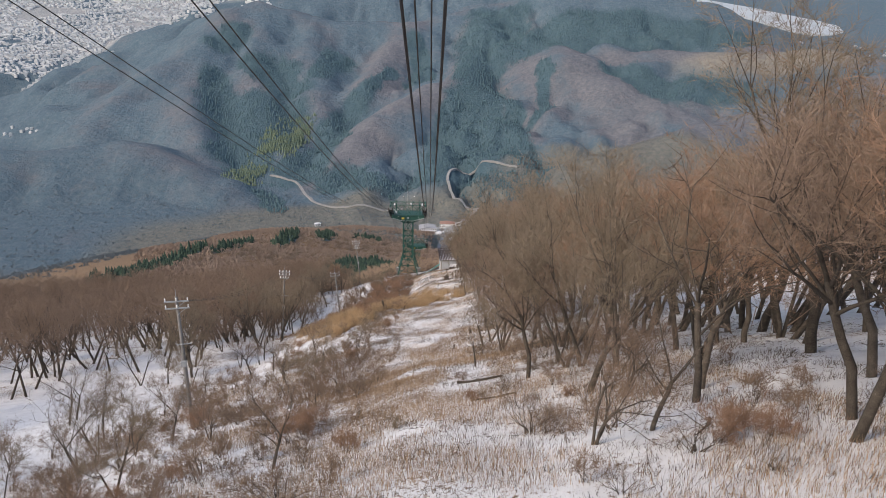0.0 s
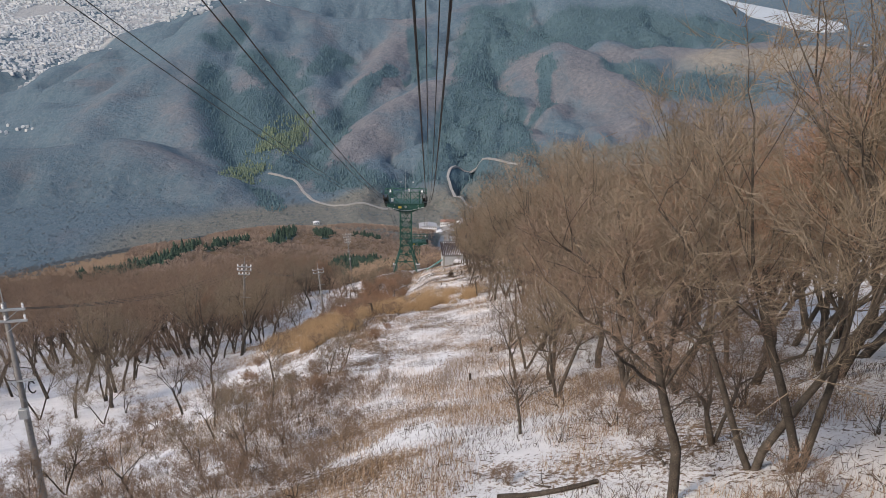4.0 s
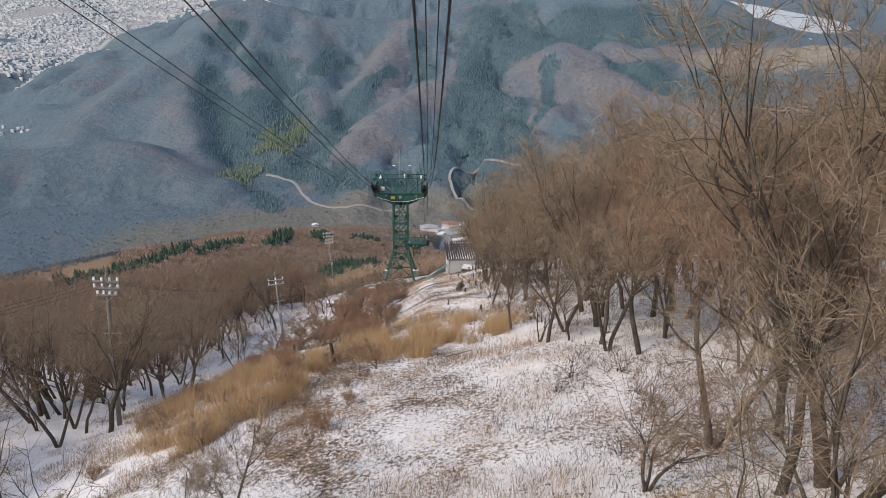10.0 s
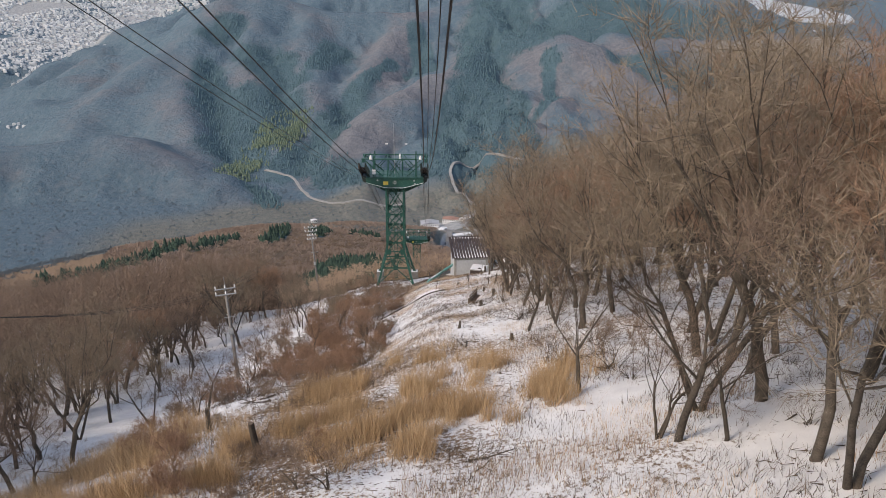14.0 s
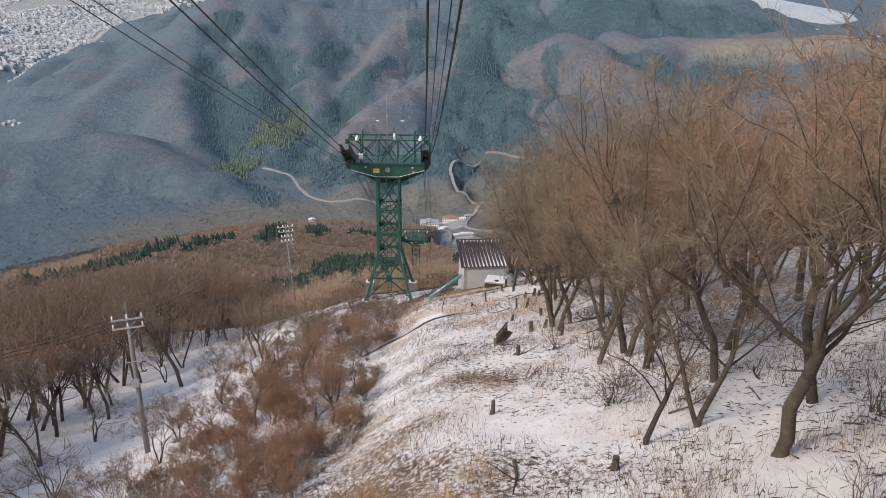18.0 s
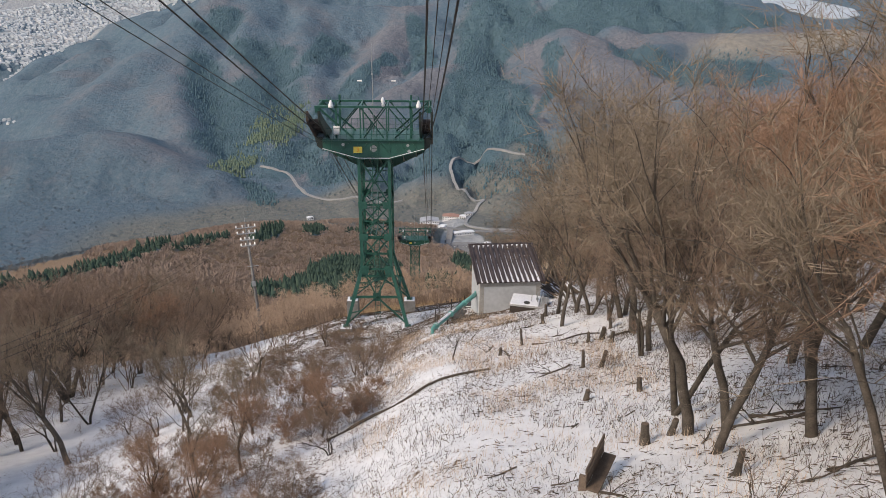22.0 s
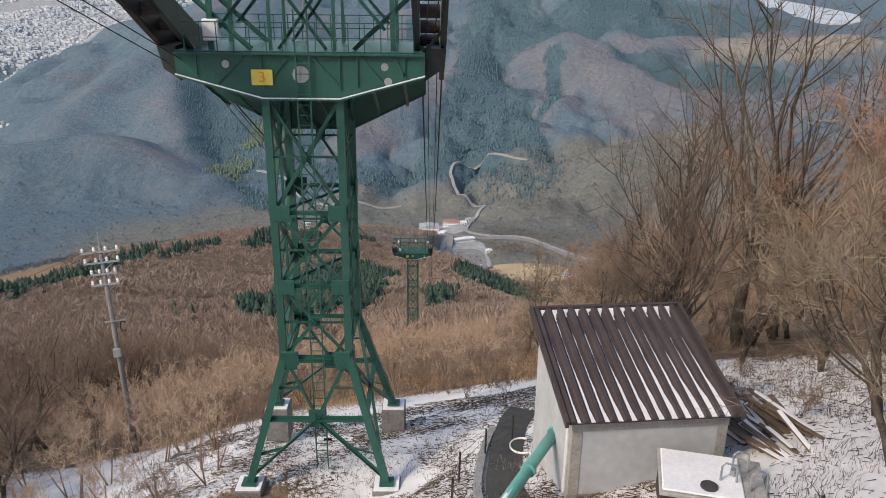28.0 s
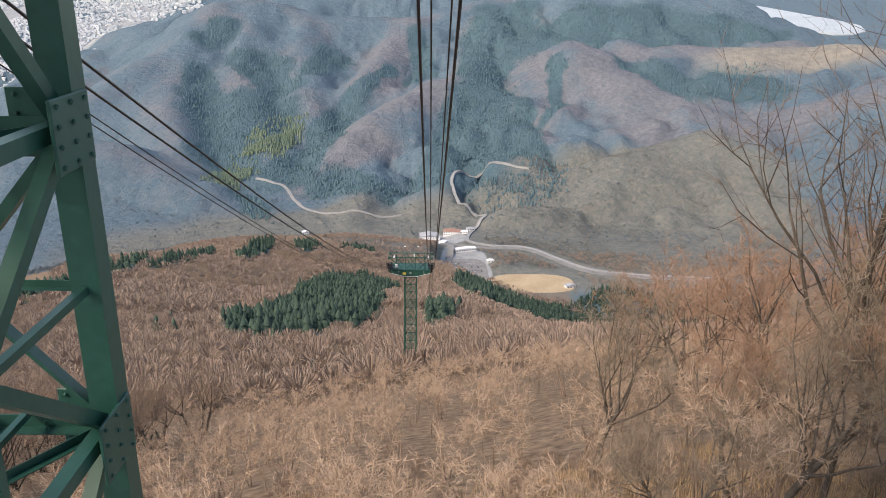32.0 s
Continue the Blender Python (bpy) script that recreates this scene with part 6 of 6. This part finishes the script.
for k in range(115):
    if k >= 85:
        x, y = rng.uniform(-9.5, -3.5), rng.uniform(108, 114)
    elif k < 60:
        x, y = rng.uniform(1.5, 15), rng.uniform(112, 166)
    else:
        x, y = rng.uniform(-12, 14), rng.uniform(20, 112)
    if 1.5 < x < 9 and 162 < y < 174:
        continue
    dx, dy = gz(x + 0.5, y) - gz(x - 0.5, y), gz(x, y + 0.5) - gz(x, y - 0.5)
    normal = Vector((-dx, -dy, 1)).normalized()
    s = rng.uniform(0.5, 1.05)
    m = Matrix.Translation((x, y, gz(x, y))) @ Vector((0, 0, 1)).rotation_difference(normal).to_matrix().to_4x4() @ Matrix.Rotation(rng.uniform(0, 6.28), 4, "Z") @ Matrix.Diagonal((s, s, s, 1))
    if LOGS[k % 4].name in USED:
        copy_thing(LOGS[k % 4], m)
    else:
        USED.add(LOGS[k % 4].name)
        LOGS[k % 4].matrix_basis = m


def long_log(x, y, length, turn, r):
    z0 = gz(x, y)
    c, s_ = math.cos(radians(turn)), math.sin(radians(turn))
    w = Wood()
    pts = [Vector((x + c * u, y + s_ * u + 0.12 * math.sin(u * 1.7 + x), gz(x + c * u, y + s_ * u) + r * 0.8 + 0.05 * math.sin(u * 2.3))) for u in np.linspace(-length / 2, length / 2, 11)]
    w.tube(pts, r, r * 0.6, 7)
    tagged(new("fallen_log", mesh_of("fallen_log", w.v, w.f, M_BARK)), "long felled trunk lying in the snow", "log", "fallen logs")

long_log(-1.2, 146.5, 7.5, 10, 0.08)
long_log(3.6, 36.5, 2.6, 12, 0.09)
long_log(6.5, 150.2, 3.4, -14, 0.05)
long_log(9.4, 149.0, 2.8, 25, 0.05)
long_log(3.9, 31.4, 2.2, 4, 0.07)
# planks and poles piled behind the hut
for k in range(46):
    x, y = 9.3 + rng.uniform(-0.7, 1.5), 169.4 + rng.uniform(-1.7, 2.6)
    ln = rng.uniform(1.2, 3.0)
    p = thing("timber_plank", pose(x, y, gz(x, y) + 0.06 + 0.05 * (k % 9), rng.uniform(-10, 10), rng.uniform(-4, 20), rng.uniform(-75, -35)), "grey weathered plank thrown on a pile by the hut", "plank", "timber pile")
    part("board", box_bm((-ln / 2, -0.09, -0.02), (ln / 2, 0.09, 0.03), 0.006), M_WOOD, p)
    if k % 3 == 0:
        part("snow_cover", box_bm((-ln / 2, -0.08, 0.03), (ln * 0.3, 0.08, 0.055), 0.01), M_SNOW, p)
# ---------------- far woods ----------------
def cone_kind(seed, h, r):
    """A conifer of three ragged tiers."""
    rnd = random.Random(seed)
    v, f = [], []
    for k in range(3):
        b, z0, z1, rr = len(v), h * (0.08 + 0.28 * k), h * (0.52 + 0.24 * k), r * (1 - 0.27 * k)
        for s in range(6):
            a = s * math.pi / 3 + k * 0.5
            q = rr * rnd.uniform(0.75, 1.15)
            v.append((q * math.cos(a), q * math.sin(a), z0 + rnd.uniform(-0.05, 0.05) * h))
        v.append((0, 0, z1))
        f += [(b + s, b + (s + 1) % 6, b + 6) for s in range(6)]
    return v, f


def dome_kind(seed, h, r, twigs, wide=0.18):
    """A leafless crown seen from afar: an uneven spray of boughs from one stem."""
    rnd = random.Random(seed)
    v, f = [], []
    for k in range(twigs):
        a, e = rnd.uniform(0, 6.283), rnd.uniform(0.15, 1.5)
        rr = r * rnd.uniform(0.75, 1.1)
        tip = Vector((math.cos(a) * math.cos(e) * rr, math.sin(a) * math.cos(e) * rr, h * 0.42 + math.sin(e) * h * 0.55))
        root = Vector((tip.x * 0.35, tip.y * 0.35, h * 0.3 + 0.3 * (tip.z - h * 0.3)))
        side = Vector((rnd.uniform(-1, 1), rnd.uniform(-1, 1), rnd.uniform(-0.4, 0.4))).normalized() * r * wide
        b = len(v)
        v += [tuple(root), tuple(tip - side), tuple(tip + side * 0.2 + Vector((0, 0, 0.05 * h))), tuple(tip + side)]
        f += [(b, b + 1, b + 2), (b, b + 2, b + 3)]
    b = len(v)
    v += [(-0.15, 0, 0), (0.15, 0, 0), (0.0, 0.0, h * 0.5)]
    f.append((b, b + 1, b + 2))
    return v, f


def far_wood(name, kinds, spots, mat, label, seed):
    vs, fs = scattered(kinds, spots, seed)
    tagged(new(name, fast_mesh(name, vs, fs, mat)), label, "woods", kind="stuff")

fg = np.random.RandomState(12)


def pick(n, x0, x1, y0, y1, density, s0, s1):
    out = []
    while len(out) < n:
        x, y = fg.uniform(x0, x1, n * 3), y0 + (y1 - y0) * fg.random_sample(n * 3) ** 1.25
        ok = fg.random_sample(n * 3) < density(x, y)
        out += [(a, b, s) for a, b, s in zip(x[ok], y[ok], fg.uniform(s0, s1, ok.sum()))]
    return out[:n]

DOMES = [dome_kind(70 + k, 7.0, 4.8, 22, 0.075) for k in range(4)]
FIRS = [cone_kind(90 + k, 10.0 + 0.8 * k, 3.6) for k in range(5)]
FINE_DOMES = [dome_kind(75 + k, 7.0, 4.4, 46, 0.028) for k in range(4)]
ROADS = [[(24, 1090), (16, 1180), (30, 1290), (20, 1400), (60, 1330), (150, 1330), (215, 1225), (300, 1190), (420, 1180)],
         [(420, 1188), (300, 1199), (219, 1234), (155, 1341), (100, 1352), (62, 1390), (72, 1480), (104, 1590), (60, 1640), (40, 1730), (70, 1800), (150, 1790), (205, 1745)],
         [(-60, 1625), (-130, 1622), (-200, 1632), (-270, 1690), (-320, 1800), (-360, 1830), (-400, 1860)]]


def off_road(x, y):
    """0 on and before the roads, 1 elsewhere."""
    keep = np.ones(np.shape(x))
    for road in ROADS:
        for (x1, y1), (x2, y2) in zip(road, road[1:]):
            dx, dy = x2 - x1, y2 - y1
            u = np.clip(((x - x1) * dx + (y + 12 - y1) * dy) / (dx * dx + dy * dy), 0, 1)
            keep = keep * (np.hypot(x - x1 - u * dx, y + 12 - y1 - u * dy) > 20)
    return keep

clear = lambda x, y: (1 - np.maximum(ellipse(x, y, 48, 1215, 46, 120, 0.1), np.maximum(ellipse(x, y, 145, 1165, 85, 60, 0.1), ellipse(x, y, 5, 1430, 70, 70, 0.1)))) * off_road(x, y)
near_fir = lambda x, y: np.max([ellipse(x, y, *f) for f in FIR_PATCHES], axis=0)
far_wood("hillside_woods", DOMES, pick(7500, -330, 330, 560, 1300, lambda x, y: (near_fir(x, y) < 0.35) * clear(x, y) * (np.abs(x) < 60 + 0.33 * y), 0.6, 1.05), M_CROWN_FAR, "bare rose-brown woods covering the lower hillside", 28)
far_wood("hillside_woods", FINE_DOMES, pick(3800, -230, 190, 295, 580, lambda x, y: (near_fir(x, y) < 0.35) * (np.abs(x) < 60 + 0.33 * y), 0.55, 1.0), M_CROWN_FAR, "bare rose-brown woods covering the lower hillside", 21)
far_wood("conifer_wood", FIRS, pick(4800, -330, 480, 380, 1180, lambda x, y: (near_fir(x, y) > 0.5) * clear(x, y), 0.5, 0.95), M_CONIFER, "dark green conifer plantation on the hillside", 22)
far_wood("valley_woods", DOMES, pick(2600, -900, 500, 800, 1750, lambda x, y: (1 - smooth(0.2, 0.7, fir_cover(x, y))) * clear(x, y) * np.where(y < 1350, (x < -330) * 1.0, 0.8), 0.55, 0.95), M_CROWN_HAZE, "blue-grey leafless woods on the hills across the valley, haze in their colour", 23)
far_wood("valley_woods", DOMES, pick(2200, 90, 620, 980, 1420, lambda x, y: (near_fir(x, y) < 0.35) * clear(x, y) * (1 - ellipse(x, y, 400, 1560, 300, 260, 0.2)), 0.5, 0.95), M_CROWN_HEATH, "grey-brown leafless thickets on the valley floor", 29)
far_wood("mountain_conifers", FIRS, pick(11000, -760, 1150, 1600, 3100, lambda x, y: smooth(0.15, 0.9, fir_belts(x, y)) * off_road(x, y), 0.4, 0.8), M_CONIFER_HAZE, "conifer forest on the mountain flank, blue-green from haze in its colour", 24)
far_wood("sunlit_conifers", FIRS, pick(1300, -520, -330, 1760, 2240, lambda x, y: ellipse(x, y, -420 + 0.2 * (y - 2000), 2050, 48, 210, 0.5) * smooth(-0.45, 0.3, fbm(x, y, 50, 3, 8)), 0.6, 1.0), M_CONIFER_LIT, "stand of young conifers, sunlight painted in as bright yellow-green", 25)
far_wood("heath_scrub", DOMES, pick(2200, 110, 760, 1360, 1900, lambda x, y: ellipse(x, y, 400, 1560, 340, 300, 0.3) * clear(x, y) * smooth(-0.3, 0.3, fbm(x, y, 90, 3, 18)), 0.35, 0.7), M_CROWN_HEATH, "low olive-brown scrub on the open hill", 27)
far_wood("lone_pines", FIRS, [(-118, 470, 0.7), (-105, 455, 0.6), (-92, 480, 0.55), (-28, 330, 0.45), (-23, 322, 0.4), (14, 330, 0.42), (-130, 520, 0.8)], M_CONIFER, "few pale pines among the bare woods", 26)

# ---------------- valley: roads, pitch, buildings, cars ----------------
draped("road", ROADS[0], 9, M_ROAD, "grey road winding along the valley floor", "road", 1.2, 12)
draped("road", ROADS[1], 6, M_PALE_ROAD, "pale concrete-edged mountain road with a hairpin bend", "road", 2.0, 12)
draped("road", ROADS[2], 6, M_PALE_ROAD, "pale road curving round the foot of the mountain", "road", 2.0, 12)


def flat_patch(name, cx, cy, rx, ry, mat, label, category, lift, power=3.0):
    pts = []
    for k in range(40):
        a = 2 * math.pi * k / 40
        c, s = math.cos(a), math.sin(a)
        pts.append((cx + rx * math.copysign(abs(c) ** (2 / power), c), cy + ry * math.copysign(abs(s) ** (2 / power), s)))
    z = max(gz(x, y) for x, y in pts + [(cx, cy)]) + lift
    bm = bmesh.new()
    top = [bm.verts.new((x, y, z)) for x, y in pts]
    low = [bm.verts.new((x, y, z - 2)) for x, y in pts]
    bm.faces.new(top)
    for k in range(40):
        bm.faces.new((low[k], low[(k + 1) % 40], top[(k + 1) % 40], top[k]))
    me = bpy.data.meshes.new(name)
    bm.to_mesh(me)
    bm.free()
    me.materials.append(mat)
    return tagged(new(name, me), label, category, kind="structure"), z

pitch, PITCH_Z = flat_patch("pitch", 142, 1163, 58, 34, M_SAND, "sandy yellow sports pitch in the valley", "sports pitch", 0.3)
lot, LOT_Z = flat_patch("car_park", 52, 1195, 30, 62, M_ROAD, "grey asphalt car park with rows of parked cars", "car park", 0.3, 4)
PARKING = random.Random(17)


def building(x, y, w, d, h, turn, roof, label, storeys=1, z=None):
    b = thing("building", pose(x, y, (gz(x, y) if z is None else z) - 0.3, 0, 0, turn), label, "building", "valley buildings")
    part("wall", box_bm((-w / 2, -d / 2, -4), (w / 2, d / 2, h)), M_PORCELAIN, b)
    bm = hexagon([(-w / 2 - 0.6, 0), (w / 2 + 0.6, 0), (w / 2 * 0.1, h * 0.22), (-w / 2 * 0.1, h * 0.22)], -d / 2 - 0.6, d / 2 + 0.6)
    bmesh.ops.translate(bm, vec=(0, 0, h + 0.05), verts=bm.verts)
    part("roof", bm, roof, b)
    for s in range(storeys):
        n = max(2, int(w / 4))
        for k in range(n):
            u = -w / 2 + (k + 0.5) * w / n
            zc = h * (s + 0.5) / storeys
            win = part("window", box_bm((u - 0.9, -d / 2 - 0.08, zc - 0.7), (u + 0.9, -d / 2 - 0.02, zc + 0.7)), M_ROPE, b)

M_ROOF_RED = surface("reddish_roof", (0.30, 0.16, 0.12), (0.40, 0.24, 0.19), 6, 0.7)
M_ROOF_GREY = surface("grey_roof", (0.30, 0.31, 0.33), (0.42, 0.43, 0.45), 6, 0.6)
M_ROOF_PALE = surface("pale_roof", (0.66, 0.67, 0.68), (0.78, 0.78, 0.78), 6, 0.5)
building(-4, 1448, 34, 22, 13, 4, M_ROOF_GREY, "large white cableway station in the valley", 3)
building(36, 1475, 30, 16, 7, -6, M_ROOF_RED, "long house with a reddish roof beside the station", 2)
building(20, 1400, 16, 9, 4.5, 60, M_ROOF_PALE, "small white shed by the valley road")
building(52, 1290, 34, 9, 4.5, 18, M_ROOF_PALE, "long low building with a white roof at the car park")
building(70, 1490, 14, 10, 5, 10, M_ROOF_GREY, "grey-roofed house in the valley", 2)
building(58, 1462, 12, 9, 5, -10, M_ROOF_PALE, "pale house in the valley", 2)
building(-234, 1515, 12, 8, 5, 20, M_ROOF_PALE, "lone white house across the fields", 1)
building(192, 1150, 14, 8, 4, 20, M_ROOF_GREY, "low shed beside the pitch")
building(88, 1243, 10, 7, 4, 10, M_ROOF_PALE, "small white-roofed kiosk by the pitch")
building(-10, 1505, 20, 11, 6, -3, M_ROOF_GREY, "grey annexe behind the station", 2)
CAR_PAINT = [surface("car_paint_white", (0.75, 0.75, 0.75), (0.8, 0.8, 0.8), 2, 0.3, spec=0.5), surface("car_paint_silver", (0.45, 0.46, 0.47), (0.52, 0.53, 0.54), 2, 0.3, spec=0.5),
             surface("car_paint_dark", (0.04, 0.04, 0.05), (0.07, 0.07, 0.08), 2, 0.3, spec=0.5)]


def car(m, paint, label):
    c = thing("car", m, label, "car", "cars in the car park")
    part("body", box_bm((-2.1, -0.85, 0.3), (2.1, 0.85, 0.95), 0.12), CAR_PAINT[paint], c)
    bm = box_bm((-1.2, -0.75, 0.95), (1.3, 0.75, 1.5))
    for v in bm.verts:
        if v.co.z > 1.2:
            v.co.x *= 0.72
    part("cabin", bm, M_ROPE, c)
    for x in (-1.35, 1.35):
        for y in (-0.8, 0.8):
            part("wheel", bm_of(tube_in, [(x, y - 0.1, 0.32), (x, y + 0.1, 0.32)], 0.32, 8), M_ROPE, c)
    return c

CARS = [car(pose(40, 1150, LOT_Z), 0, "white car parked in the valley car park"), car(pose(44, 1150, LOT_Z), 1, "silver car parked in the valley car park"), car(pose(47, 1150, LOT_Z), 2, "dark car parked in the valley car park")]
for row in range(7):
    for k in range(11):
        if PARKING.random() < 0.3:
            continue
        copy_thing(PARKING.choice(CARS), pose(27 + k * 4.6, 1146 + row * 15, LOT_Z, 0, 0, 90 + PARKING.uniform(-4, 4)))
for k in range(16):
    y = 1150 + k * 9
    copy_thing(PARKING.choice(CARS), pose(17 + 0.05 * (y - 1150), y, LOT_Z + 0.5, 0, 0, PARKING.uniform(60, 110)))


def town(name, n, place, lo, hi, mat, label):
    """Far houses past counting: boxes with low hipped roofs."""
    r = random.Random(n)
    pts = [place(r) for _ in range(n)]
    zs = ground_z(np.array([p[0] for p in pts]), np.array([p[1] for p in pts]))
    vs, fs = [], []
    for (x, y), z in zip(pts, zs):
        w, d, h, a = r.uniform(lo, hi), r.uniform(lo, hi) * 0.7, r.uniform(3, 6) * (1 if r.random() < 0.96 else 2.2), r.uniform(-0.4, 0.4)
        if r.random() < 0.05:
            w, d = w * 2.6, d * 1.6
        c, s = math.cos(a), math.sin(a)
        b = len(vs)
        for zz, q in ((z - 6, 1), (z + h, 1), (z + h * 1.35, 0.35)):
            vs += [(x + (i * c - j * s), y + (i * s + j * c), zz) for i, j in ((-w * q / 2, -d * q / 2), (w * q / 2, -d * q / 2), (w * q / 2, d * q / 2), (-w * q / 2, d * q / 2))]
        for k in (0, 4):
            fs += [(b + k + i, b + k + (i + 1) % 4, b + k + 4 + (i + 1) % 4, b + k + 4 + i) for i in range(4)]
        fs.append((b + 8, b + 9, b + 10, b + 11))
    me = bpy.data.meshes.new(name)
    me.from_pydata(vs, [], fs)
    me.materials.append(mat)
    tagged(new(name, me), label, "town", kind="stuff")


def city_spot(r):
    while True:
        d, a = 3050 + 1650 * r.random(), radians(r.uniform(-34, -12))
        x, y = d * math.sin(a), 171 + d * math.cos(a)
        if y < 4850 and vnoise(np.array([x / 160]), np.array([y / 160]), 3)[0] > -0.55:
            return x, y

town("city", 8000, city_spot, 7, 16, M_HOUSE, "pale crowded city spread over the plain by the bay")
town("village", 9, lambda r: (r.uniform(-1264, -1144), r.uniform(2232, 2282)), 7, 11, M_HOUSE, "few white village houses at the foot of the hills")
town("village", 45, lambda r: (r.uniform(1150, 2100), r.uniform(2950, 3500)), 9, 18, M_HOUSE, "scattered pale houses on the far plateau")
wv = [(1560, 4720), (1617, 4618), (1753, 4386), (1872, 4150), (1950, 3990), (1990, 3860), (1957, 3740), (1880, 3700), (1800, 3715), (1740, 3800), (1690, 3960), (1640, 4130), (1560, 4330), (1510, 4560)]
lake_top = [(x, y, max(gz(x, y), -292.0) + 5) for x, y in wv]
n_w = len(wv)
tagged(new("water", mesh_of("water", lake_top + [(x, y, z - 60) for x, y, z in lake_top], [tuple(range(n_w))] + [((k + 1) % n_w, k, k + n_w, (k + 1) % n_w + n_w) for k in range(n_w)], M_WATER)), "pale shining lake on the far plateau", "lake", kind="structure")
tagged(new("water", mesh_of("water", [(-3500, 3900, -150), (-1300, 4860, -150), (-3500, 4860, -150)], [(0, 1, 2)], M_WATER)), "pale bay beyond the city", "sea", kind="structure")
